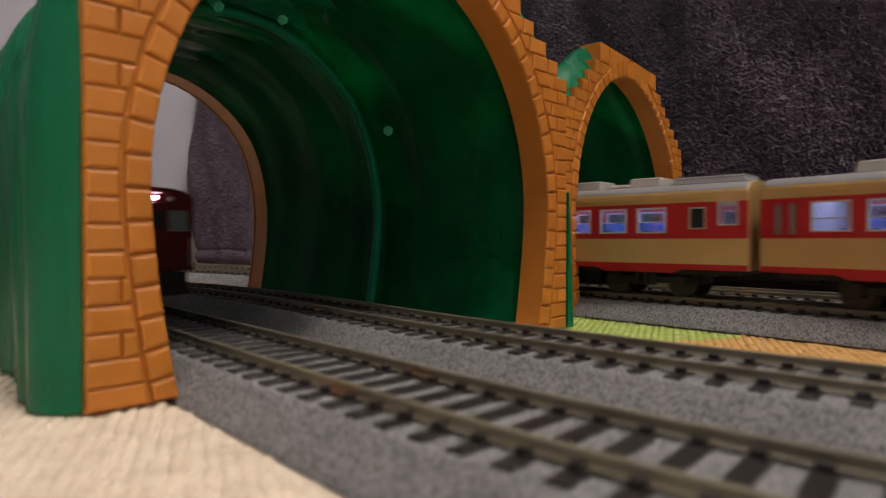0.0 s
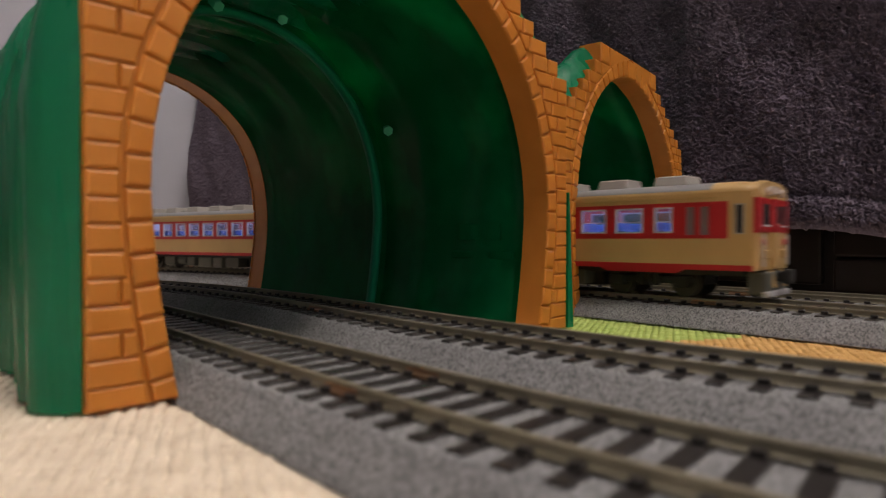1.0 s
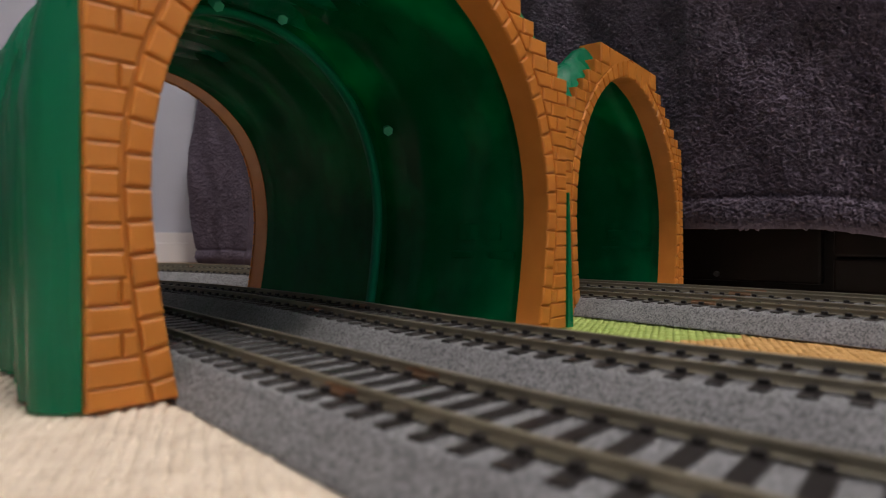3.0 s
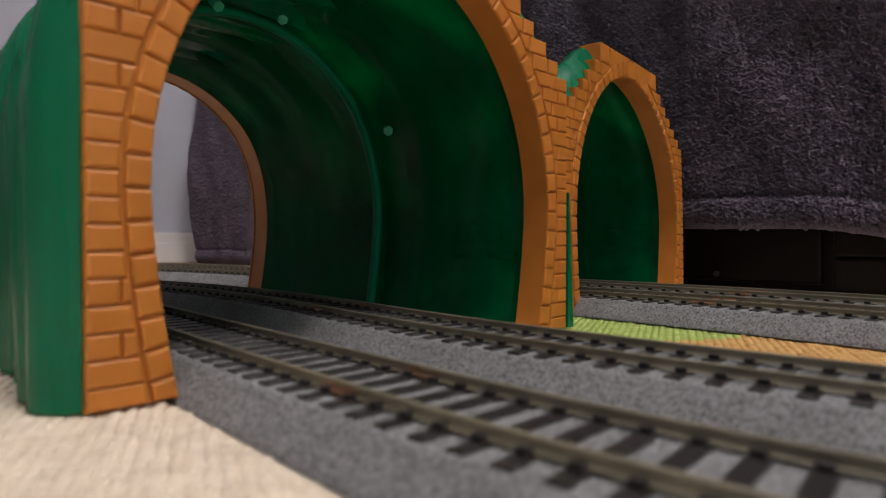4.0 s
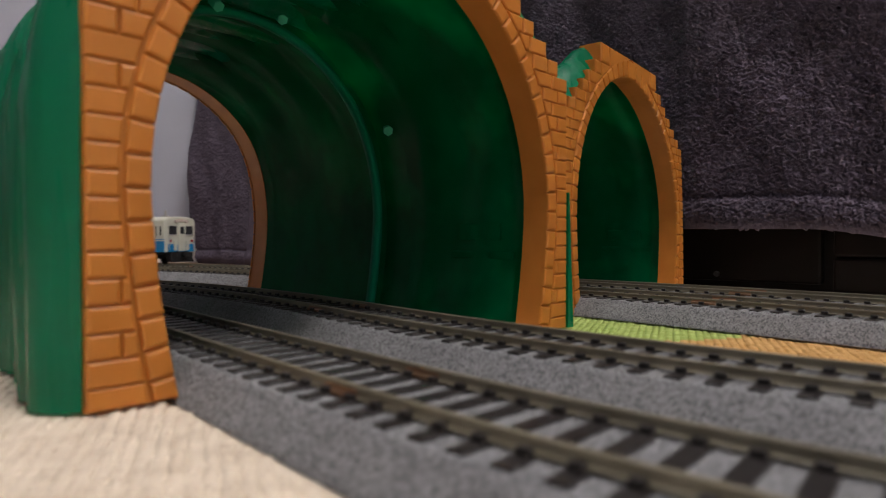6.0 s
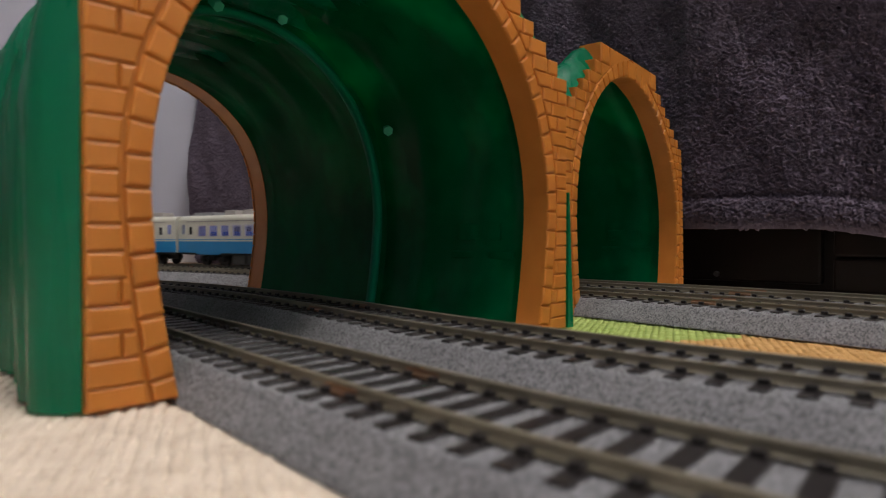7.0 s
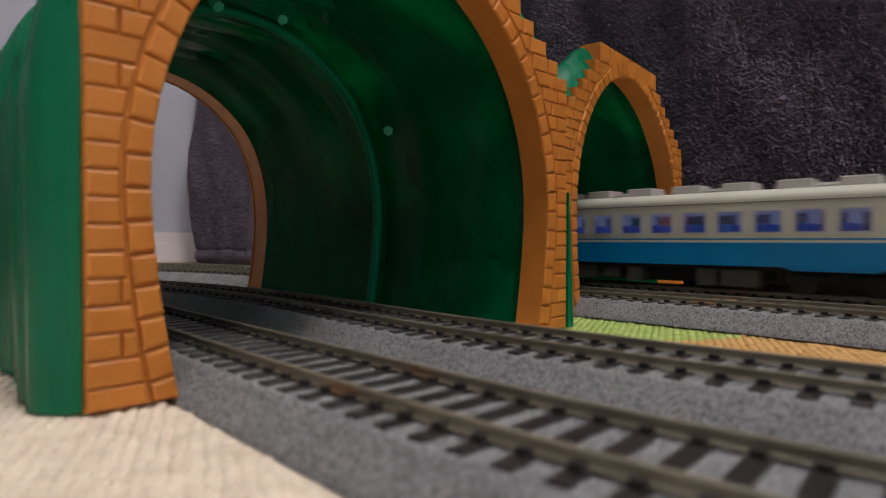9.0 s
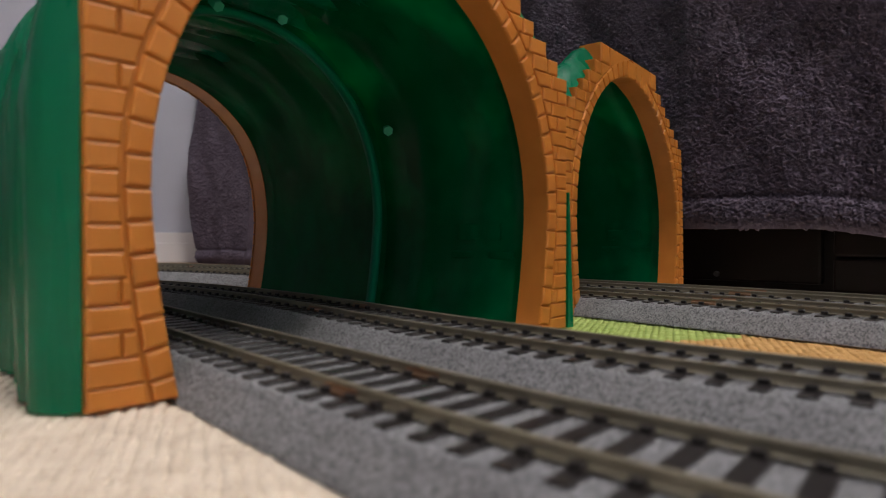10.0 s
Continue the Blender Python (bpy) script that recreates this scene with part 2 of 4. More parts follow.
def rug():
    """Backing sheet with rows of raised stitches, nearest ground first."""
    V, F, K = [], [], []
    n = 0
    bed = [WAY_1.at(q)[0] for q in range(-80, 320, 5)]     # the roadbed presses the weave flat
    for (x0, x1, y0, y1) in ((-190, 60, 40, 215), (35, 190, 105, 262)):
        dx, dy = 2.5, 3.3
        j = 0
        y = y0
        while y < y1:
            x = x0 + (j % 2) * dx / 2
            while x < x1:
                if not ((x0 == 35) and x + y < 215) and not ((x0 == -190) and (x + y > 85 or min((x - p.x) ** 2 + (y - p.y) ** 2 for p in bed) < 22.6 ** 2)):
                    k = rug_colour(x, y)
                    hx, hy, h = dx * 0.50 * random.uniform(0.95, 1.04), dy * 0.41, random.uniform(0.75, 1.15)
                    cx, cy = x + random.uniform(-.15, .15), y + random.uniform(-.1, .1)
                    tilt = random.uniform(-.12, .12)
                    for (ax, ay, az) in ((-1, -1, 0), (1, -1, 0), (1, 1, 0), (-1, 1, 0), (-.74, -.64, .85), (.74, -.64, .85), (.74, .64, .85), (-.74, .64, .85), (0, 0, 1)):
                        V.append(((cx + ax * hx - ay * tilt) * MM, (cy + ay * hy + ax * tilt) * MM, (az * h * 1.25 - 1.6) * MM))
                    for a, b, c, d in ((0, 1, 5, 4), (1, 2, 6, 5), (2, 3, 7, 6), (3, 0, 4, 7)):
                        F.append((n + a, n + b, n + c, n + d))
                        K.append(k)
                    for a, b in ((4, 5), (5, 6), (6, 7), (7, 4)):
                        F.append((n + a, n + b, n + 8))
                        K.append(k)
                    n += 9
                x += dx
            y += dy
            j += 1
    root = empty("rug", pose(0, 0, 0), "flat-woven rug in beige, lime and amber bands", "rug")
    ob = raw("stitches", V, F, [M_BEIGE, M_LIME, M_AMBER], root, "rows of small raised woven stitches", True)
    ob.data.polygons.foreach_set("material_index", K)
    ob["kind"] = "stuff"
    bm = bmesh.new()
    box(bm, -2.7, 0.80, -1.3, 0.735, -0.0029, -0.0015, 0.0005)
    part("backing", bm, M_BEIGE, root, "beige woven backing")
    for k, (m, x0, x1, y0, y1) in enumerate(((M_LIME, 35, 190, 190, 262), (M_AMBER, 60, 190, 105, 189.9))):
        bm = bmesh.new()
        box(bm, x0 * MM, x1 * MM, y0 * MM, y1 * MM, -0.0015, -0.0012)
        part("band", bm, m, root, "lime green band" if k == 0 else "amber band")


rug()


# ---- tracks ----
ZB, ZT = 7.05, 7.50          # top of the ballast, top of the ties
ZR = 9.7                   # top of the rails
PITCH = 6.75
PHASE_1, PHASE_2 = 0.75, -1.65     # where the ties of the two near tracks fall


def sweep(way, s0, s1, step, profile, wobble=0.0, closed=False):
    """Verts and faces of a profile [(off, z)] carried along a way."""
    V, F = [], []
    ns = max(2, int((s1 - s0) / step) + 1)
    m = len(profile)
    for i in range(ns):
        s = s0 + (s1 - s0) * i / (ns - 1)
        for off, z in profile:
            p, _ = way.at(s, off)
            if wobble and z > 0.2:
                w = Vector((p.x, p.y, z * 2))
                k = noise.noise(w * 0.55) * 0.55 + noise.noise(w * 1.3) * 0.45
                z2, o2 = z + wobble * k, wobble * 0.8 * noise.noise(w * 0.8 + Vector((9, 3, 1)))
                p, _ = way.at(s, off + o2)
                V.append((p.x * MM, p.y * MM, z2 * MM))
            else:
                V.append((p.x * MM, p.y * MM, z * MM))
    for i in range(ns - 1):
        for j in range(m if closed else m - 1):
            a, b = i * m + j, i * m + (j + 1) % m
            F.append((a, b, b + m, a + m))
    if closed:
        F.append(tuple(range(m)))
        F.append(tuple(range((ns - 1) * m, ns * m))[::-1])
    return V, F


def ballast_profile(fine):
    half = [(21, 0.0), (20.6, 1.0), (15.6, ZB - 0.3), (14.9, ZB)]
    pts = [(-o, z) for o, z in half] + [(o, z) for o, z in half[::-1]]
    if not fine:
        return pts
    out = []
    for (o0, z0), (o1, z1) in zip(pts, pts[1:]):
        n = max(1, int(math.hypot(o1 - o0, z1 - z0) / 0.85))
        out += [(o0 + (o1 - o0) * i / n, z0 + (z1 - z0) * i / n) for i in range(n)]
    return out + [pts[-1]]


RAILP = [(-0.85, 0), (0.85, 0), (0.85, .25), (.5, .5), (.46, 1.5), (.52, 1.75), (.52, 2.25), (.4, 2.4), (-.4, 2.4), (-.52, 2.25), (-.52, 1.75), (-.46, 1.5), (-.5, .5), (-.85, .25)]


def tie_mesh():
    """One sleeper with its four rail chairs."""
    bm = bmesh.new()
    box(bm, -0.00148, 0.00148, -0.0146, 0.0146, (ZB - 0.6) * MM, ZT * MM, 0.00015)
    for side in (-1, 1):
        for o in (-1.25, 1.25):
            y = side * 8.7 + o
            box(bm, -0.00095, 0.00095, (y - 0.58) * MM, (y + 0.58) * MM, ZT * MM, (ZT + 1.0) * MM, 0.00015)
    me = bpy.data.meshes.new("tie")
    bm.to_mesh(me)
    bm.free()
    me.materials.append(M_TIE)
    return me


TIE = tie_mesh()


def track(label, way, near, span, sunk=0.0, phase=0.0):
    """near: the stretch of s with single ties; span: the whole length laid; sunk: depth pressed into the rug."""
    root = empty("railway_track", pose(0, 0, -sunk * MM), label, "model track", "model railway tracks")
    V, F = sweep(way, near[0], near[1], 0.9, ballast_profile(True), 0.34)
    raw("roadbed", V, F, M_BALLAST, root, "speckled grey moulded ballast", True)
    for a, b in ((span[0], near[0]), (near[1], span[1])):
        if b - a > 5:
            V, F = sweep(way, a, b, 12, ballast_profile(False))
            raw("roadbed", V, F, M_BALLAST, root)
    for o in (-8.7, 8.7):
        V, F = sweep(way, span[0], span[1], 6, [(o + x * 0.9, ZT + 0.1 + y * 0.86) for x, y in RAILP], closed=True)
        raw("rail", V, F, M_RAIL, root, "tarnished nickel silver rail", False)
    for o in (-8.7, 8.7):
        for s in (72.0, 268.0, -176.0):
            if not near[0] < s < near[1]:
                continue
            V, F = sweep(way, s - 4.5, s + 4.5, 9, [(o + x, ZT + 0.1 + y) for x, y in ((-1.25, -0.05), (1.25, -0.05), (1.25, 0.55), (0.62, 0.9), (0.62, 1.4), (-0.62, 1.4), (-0.62, 0.9), (-1.25, 0.55))], closed=True)
            raw("rail_joiner", V, F, M_RUST, root, "worn copper-tinted rail joiner")
    n0, n1 = math.ceil(near[0] / PITCH), math.floor(near[1] / PITCH)
    for i in range(n0, n1 + 1):
        p, h = way.at(i * PITCH + phase)
        ob = new("tie", TIE)
        ob.parent = root
        ob.matrix_local = pose(p.x * MM, p.y * MM, 0, 0, 0, math.degrees(h))
    V, F = [], []
    for i in list(range(math.ceil(span[0] / PITCH), n0)) + list(range(n1 + 1, math.floor(span[1] / PITCH))):
        p, h = way.at(i * PITCH + phase)
        m, k = pose(p.x * MM, p.y * MM, 0, 0, 0, math.degrees(h)), len(V)
        for z in (ZB, ZT):
            for x, y in ((-1.48, -14.6), (1.48, -14.6), (1.48, 14.6), (-1.48, 14.6)):
                V.append(m @ Vector((x * MM, y * MM, z * MM)))
        F += [tuple(k + q for q in f) for f in ((4, 5, 6, 7), (0, 1, 5, 4), (1, 2, 6, 5), (2, 3, 7, 6), (3, 0, 4, 7))]
    if V:
        raw("far_ties", V, F, M_TIE, root)["kind"] = "stuff"
    return root


track("grey ballasted model track with dark ties beside the beige rug", WAY_1, (-75, 330), (-230, 2000), 1.2, PHASE_1)
track("grey ballasted model track running through the green tunnel", WAY_2, (-110, 330), (-230, 1000), 0.2, PHASE_2)
track("grey ballasted model track behind the lime rug band", WAY_3, (-240, 420), (-880, 3300))
track("grey ballasted model track beside the draped towel's chest", WAY_4, (-260, 420), (-1100, 3450))


# ---- toy tunnels ----
ARCH_Z, ARCH_H, ARCH_W = 42.0, 72.0, 65.5


def arch_width(z):
    """Half width of the opening at height z (mm)."""
    if z <= ARCH_Z:
        u = (ARCH_Z - z) / ARCH_Z
        return ARCH_W - 5.0 * u ** 1.6
    return ARCH_W * math.sqrt(max(0.0, 1 - ((z - ARCH_Z) / ARCH_H) ** 2))


def arch_points(n_leg, n_top, grow=0.0):
    """Opening from the right foot over the crown to the left foot, grown outward by grow mm."""
    half = []
    for i in range(n_leg):
        z = ARCH_Z * i / n_leg
        half.append((arch_width(z) + grow, z))
    for i in range(n_top + 1):
        a = math.pi / 2 * i / n_top
        c, s = max(0.0, math.cos(a)), math.sin(a)
        half.append(((ARCH_W + grow) * c, ARCH_Z + (ARCH_H + grow) * s))
    return half + [(-x, z) for x, z in half[-2::-1]]


def arch_joints(grow=0.0):
    """Joints of the ring: 6.4 mm apart on the right half, 6.1 mm on the left, to the crown."""
    pts = arch_points(40, 60, grow)
    L = [0.0]
    for a, b in zip(pts, pts[1:]):
        L.append(L[-1] + math.dist(a, b))
    half = L[-1] / 2
    right = [0.0] + [2.7 + 6.42 * i for i in range(40) if 2.7 + 6.42 * i < half - 2.5]
    left = [0.0] + [4.8 + 6.1 * i for i in range(40) if 4.8 + 6.1 * i < half - 2.5]
    out, j = [], 0
    for d in right + [L[-1] - q for q in left[::-1]]:
        while j < len(L) - 2 and L[j + 1] < d:
            j += 1
        t = (d - L[j]) / max(1e-9, L[j + 1] - L[j])
        out.append((pts[j][0] + t * (pts[j + 1][0] - pts[j][0]), pts[j][1] + t * (pts[j + 1][1] - pts[j][1])))
    return out


STEPS = [(77.5, 87.8), (71.2, 93.1), (64.3, 98.3), (57.2, 103.5), (50.1, 108.7), (43.0, 113.9), (36.0, 119.5)]
COURSES = [0.0] + [4.2 + 4.98 * i for i in range(15)] + [78.5, 83.1, 87.8, 93.1, 98.3, 103.5, 108.7, 113.9, 119.5]


def outline_top(x):
    """Height of the stepped top of the facade at x."""
    x = abs(x)
    top = 0
    for w, z in STEPS:
        if x <= w + 1e-6:
            top = z
    return top


def poly_block(bm, pts, y0, y1, inset=0.0):
    """A block with outline pts (x, z), from y0 (back) to y1 (front), its front edge chamfered."""
    cx, cz = sum(p[0] for p in pts) / len(pts), sum(p[1] for p in pts) / len(pts)

    def ring(y, k):
        out = []
        for x, z in pts:
            d = math.hypot(x - cx, z - cz)
            f = 1 - k / max(d, k + 0.01)
            out.append(bm.verts.new(((cx + (x - cx) * f) * MM, y * MM, (cz + (z - cz) * f) * MM)))
        return out

    k = 1 if y1 < y0 else -1
    a, b, c = ring(y0, 0.05), ring(y1 + k * 0.8, 0.05), ring(y1, 0.95)
    mid_ring = ring(y1 + k * 0.26, 0.32)
    n = len(pts)
    for p, q in ((a, b), (b, mid_ring), (mid_ring, c)):
        for i in range(n):
            bm.faces.new((p[i], p[(i + 1) % n], q[(i + 1) % n], q[i]))
    bm.faces.new(c)
    bm.faces.new(a[::-1])


def facade(root, y_front, y_back):
    """Brick-faced portal ring: plate with the opening through it, and single proud bricks on the front."""
    V, F = [], []
    inner = arch_points(14, 26)
    sgn = -1 if y_front < y_back else 1
    outer = []
    for x, z in inner:
        if z < 1:
            outer.append((math.copysign(77, x), z))
        elif abs(x) > 58 and z < 80:
            outer.append((math.copysign(76.4, x), z))
        else:
            t = 1.0
            while t < 2.2:
                X, Z = x * t, 40 + (z - 40) * t
                if abs(X) > 75.8 or Z > outline_top(abs(X) + 2.0) - 0.8:
                    break
                t += 0.004
            outer.append((x * t, 40 + (z - 40) * t))
    n = len(inner)
    for y in (y_front, y_back):
        V += [(x * MM, y * MM, z * MM) for x, z in inner] + [(x * MM, y * MM, z * MM) for x, z in outer]
    for i in range(n - 1):
        a, b, c, d = i, i + 1, n + i + 1, n + i
        F += [(a, b, c, d), (2 * n + a, 2 * n + d, 2 * n + c, 2 * n + b), (a, 2 * n + a, 2 * n + b, b), (d, c, 2 * n + c, 2 * n + d)]
    for i in (0, n - 1):
        F.append((i, n + i, 3 * n + i, 2 * n + i))
    wall = raw("facade", V, F, M_MORTAR, root, "orange plastic portal moulded as brickwork")
    y1 = y_front + sgn * 0.85
    # arch ring
    a = arch_joints(-0.25 if sgn < 0 else -0.6)
    m = len(a) - 1
    b = []
    for i, (x, z) in enumerate(a):
        (xa, za), (xb, zb) = a[max(0, i - 1)], a[min(m, i + 1)]
        tx, tz = xb - xa, zb - za
        ln = math.hypot(tx, tz)
        if i in (0, m):
            tx, tz, ln = 0.0, (1 if i == 0 else -1), 1
        b.append((x + 5.0 * tz / ln, z - 5.0 * tx / ln))
    for i in range(m):
        g = 0.03 if sgn < 0 else 0.05
        def mix(p, q, t):
            return (p[0] + (q[0] - p[0]) * t, p[1] + (q[1] - p[1]) * t)
        quad = [mix(a[i], a[i + 1], g), mix(a[i], a[i + 1], 1 - g), mix(b[i], b[i + 1], 1 - g), mix(b[i], b[i + 1], g)]
        bm = bmesh.new()
        poly_block(bm, quad, y_front - sgn * 0.3, y1 + sgn * 0.15)
        part("brick", bm, M_ORANGE, wall)
    # courses
    for row, (z, ztop) in enumerate(zip(COURSES, COURSES[1:])):
        zm = (z + ztop) / 2
        for side in (-1, 1):
            # inner limit: outside of the arch ring
            if zm > ARCH_Z:
                u = min(1.0, (zm - ARCH_Z) / (ARCH_H + 5.2))
                lo = (ARCH_W + 5.2) * math.sqrt(max(0, 1 - u ** 2))
            else:
                lo = arch_width(zm) + 4.95
            hi = 76.9
            if zm >= 86:
                hi = [w for w, zz in STEPS if zm < zz][0]
            if hi - lo < 1.2:
                continue
            cuts = [lo, hi]
            split = row % 2 == 0 and row > 1
            if split or hi - lo > 12.5:
                cuts = [lo]
                x = hi - (6.1 if split else 9.5)
                mids = []
                while x > lo + 0.9:
                    mids.append(x)
                    x -= 8.6
                cuts += mids[::-1] + [hi]
            for x0, x1 in zip(cuts, cuts[1:]):
                lo_b, lo_t = x0, x0
                if x0 == lo and zm > ARCH_Z:
                    def ringw(q):
                        u = min(1.0, max(0.0, (q - ARCH_Z) / (ARCH_H + 5.2)))
                        return (ARCH_W + 5.2) * math.sqrt(max(0, 1 - u ** 2))
                    lo_b, lo_t = ringw(z + .2), ringw(ztop - .2)
                elif x0 == lo:
                    lo_b, lo_t = arch_width(z) + 5.2, arch_width(ztop) + 5.2
                if x1 - max(lo_b, lo_t) < 0.8:
                    continue
                g = 0.10
                quad = [(lo_b + g, z + g), (x1 - g, z + g), (x1 - g, ztop - g), (lo_t + g, ztop - g)]
                if side < 0:
                    quad = [(-x, q) for x, q in quad[::-1]]
                edge = x1 == hi
                bm = bmesh.new()
                poly_block(bm, quad, y_back if edge else y_front - sgn * 0.3, y1)
                part("brick", bm, M_ORANGE, wall)
    return wall


LENGTH = 191.0


def hill_points():
    """Outline of the hillside, half width 84 mm at the foot."""
    half = [(84.0, z) for z in (0, 5, 10, 16, 22, 28, 34, 40)]
    for i in range(40):
        a = math.pi / 2 * i / 39
        half.append((84 * max(0.0, math.cos(a)) ** (2 / 2.6), 45 + 77 * math.sin(a) ** (2 / 2.6)))
    return half + [(-x, z) for x, z in half[-2::-1]]


def tunnel(m, label, flanged):
    """Portal at local y = 0 facing -y, body running to +y."""
    root = empty("toy_tunnel", m, label, "toy tunnel", "toy tunnels")
    facade(root, 0.0, 9.8)
    facade(root, LENGTH + 9, LENGTH - 4.5)
    # body: outer hill and inner lining
    y0, y1 = 9.4, LENGTH - 4.1
    ya, yb = 1.2, LENGTH + 7.8
    creases = (47.8, 48.3, 71.6, 72.0, 72.4, 89.7, 90.0, 90.25, 90.6, 100.5, 100.8, 101.2, 124.6, 125.0, 156.6, 157.0)
    ys = sorted([y0 + (y1 - y0) * i / 110 for i in range(111)] + list(creases))

    def step_up(v, a, b):
        t = min(1.0, max(0.0, (v - a) / (b - a)))
        return t * t * (3 - 2 * t)

    def lining(y, ang):
        """Relief of the shell: flat joint band, raised lip, and hollows of the hill's folds near the crown."""
        if y < 90.1:
            g = 3.0 + 1.7 * step_up(y, 71.6, 72.4) - 5.4 * step_up(y, 89.7, 90.1)
        else:
            g = -0.7 + 1.6 * step_up(y, 90.25, 100.5) + 2.7 * step_up(y, 100.5, 101.2) - 1.8 * step_up(y, 110, 186)
        low = 61 + (y - 52) * 0.61
        if 47.8 < y < 71:
            g += 5.0 * step_up(ang, low - 1.5, low + 1.5) * step_up(y, 47.8, 48.4) * (1 - step_up(ang, 118, 124))
        crown = step_up(ang, 68, 76) * (1 - step_up(ang, 112, 120))
        g += crown * (3.0 * step_up(y, 101.5, 103) * (1 - step_up(y, 124.6, 125.1)) + 2.6 * step_up(y, 138, 150) * (1 - step_up(y, 156.6, 157.1)))
        # long shallow folds running up the walls
        side = 1 - step_up(abs(ang - 90), 60, 100) * 0.4
        g += side * 1.1 * math.sin(y * 0.17 + 1.3 * math.sin(ang * 0.035)) * step_up(abs(y - 88), 18, 26) * step_up(y, 12, 24)
        return g

    V, F = [], []
    for y in ys:
        pts = arch_points(24, 56)
        for i, (x, z) in enumerate(pts):
            ang = math.degrees(math.atan2(z - ARCH_Z, x))
            g = lining(y, ang)
            calm = 0.25 if 72 < y < 101 else 1.0
            w = 1.4 * noise.noise(Vector((x * .03, y * .02, z * .03))) + 0.6 * calm * noise.noise(Vector((x * .05, y * .07, z * .03 + 7)))
            nx, nz = (math.copysign(1, x), 0) if z < ARCH_Z else (x / ARCH_W ** 2, (z - ARCH_Z) / ARCH_H ** 2)
            ln = math.hypot(nx, nz)
            edge = min(1.0, (y - y0) / 6, (y1 - y) / 6)
            k = max(0.15, g + w) if edge >= 1 else 0.15 + max(0, g + w) * max(0, edge)
            V.append(((x + nx / ln * k) * MM, y * MM, (z + nz / ln * k) * MM))
    nu = len(arch_points(24, 56))
    for j in range(len(ys) - 1):
        for i in range(nu - 1):
            quad = (j * nu + i, j * nu + i + 1, (j + 1) * nu + i + 1, (j + 1) * nu + i)
            F.append(quad)
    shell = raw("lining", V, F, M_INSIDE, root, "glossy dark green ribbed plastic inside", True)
    shell.data.set_sharp_from_angle(angle=radians(32))
    V, F = [], []
    ys = [ya + (yb - ya) * i / 120 for i in range(121)]
    for y in ys:
        u = (y - ya) / (yb - ya)
        fade = max(0.0, min(1.0, (y - ya) / 7, (yb - y) / 7))
        pts = hill_points()
        for i, (x, z) in enumerate(pts):
            a = i / (len(pts) - 1)
            k = noise.noise(Vector((y * 0.075, a * 3.0, 3.0))) * 5.0 + noise.noise(Vector((y * 0.24, a * 5 + z * 0.01, 8.0))) * 2.0 + noise.noise(Vector((y * 0.6, a * 4 + z * 0.02, 1.0))) * 1.1 + noise.noise(Vector((y * 0.33 + 0.02 * z, a * 7, 5.0))) * 1.6
            far = max(0.0, min(1.0, (y - ya - 6) / 14, (yb - y - 6) / 14))
            g = -6.95 * (1 - fade ** 0.6) + k * 0.8 * far - 4.5 * far * min(1.0, far * 1.2) + (2.4 * max(0.0, 1 - z / 45) * (1 - fade) if x > 0 else 0.0)
            r = math.hypot(x, max(0.0, z - 40))
            nx, nz = x / r, max(0.0, z - 40) / r
            V.append(((x + nx * g) * MM, y * MM, (z + nz * g) * MM))
    nu = len(hill_points())
    for j in range(len(ys) - 1):
        for i in range(nu - 1):
            quad = (j * nu + i, j * nu + i + 1, (j + 1) * nu + i + 1, (j + 1) * nu + i)
            F.append(quad)
    raw("hill", V, F, M_GREEN, root, "glossy green plastic hillside with moulded folds", True)
    # unseen opaque shell between hill and lining, added to darken the far end inside
    V, F = [], []
    ring_n = len(arch_points(8, 16))
    for y, g in ((146, 5.2), (LENGTH - 5.0, 5.2), (LENGTH - 5.0, 6.4), (146, 6.4)):
        V += [(x * MM, y * MM, z * MM) for x, z in arch_points(8, 16, g)]
    for k in range(4):
        a, b = k * ring_n, (k + 1) % 4 * ring_n
        F += [(a + i, a + i + 1, b + i + 1, b + i) for i in range(ring_n - 1)]
    raw("sleeve", V, F, M_LIT_LIP, root, "unseen opaque shell that keeps light off the far lining", True)
    # lip of the far half, where it plugs into the near half; brighter green paints its lit edge
    V, F, m = [], [], 6
    for (x, z) in arch_points(24, 56):
        nx, nz = (math.copysign(1, x), 0) if z < ARCH_Z else (x / ARCH_W ** 2, (z - ARCH_Z) / ARCH_H ** 2)
        ln = math.hypot(nx, nz)
        for y, g in ((89.2, 1.5), (89.0, -0.4), (89.5, -1.1), (91.0, -1.3), (93.0, -0.9), (93.0, 1.5)):
            V.append(((x + nx / ln * g) * MM, y * MM, (z + nz / ln * g) * MM))
    for i in range(len(V) // m - 1):
        F += [(i * m + k, i * m + (k + 1) % m, (i + 1) * m + (k + 1) % m, (i + 1) * m + k) for k in range(m)]
    raw("joint_lip", V, F, M_LIT_LIP, root, "lip where the two halves join, its lit edge painted in brighter green", True)
    # hexagonal plugs on the middle seam, painted pale for outside light coming through
    for x, y, z in ((60.6, 78.7, 77.8), (12.8, 85.0, 114.9), (-11.6, 87.0, 113.9)):
        d = Vector((x, 0, z - ARCH_Z)).normalized()
        bm = bmesh.new()
        c = Vector((x, y, z)) * MM
        w = (Vector((0, -0.75, 0)) - d * 0.65).normalized()
        cyl(bm, c - w * 0.004, c + w * 0.001, 0.0023, 6, 0.0021)
        part("plug", bm, M_PALE, root, "hexagonal plug, pale green for the light coming through")
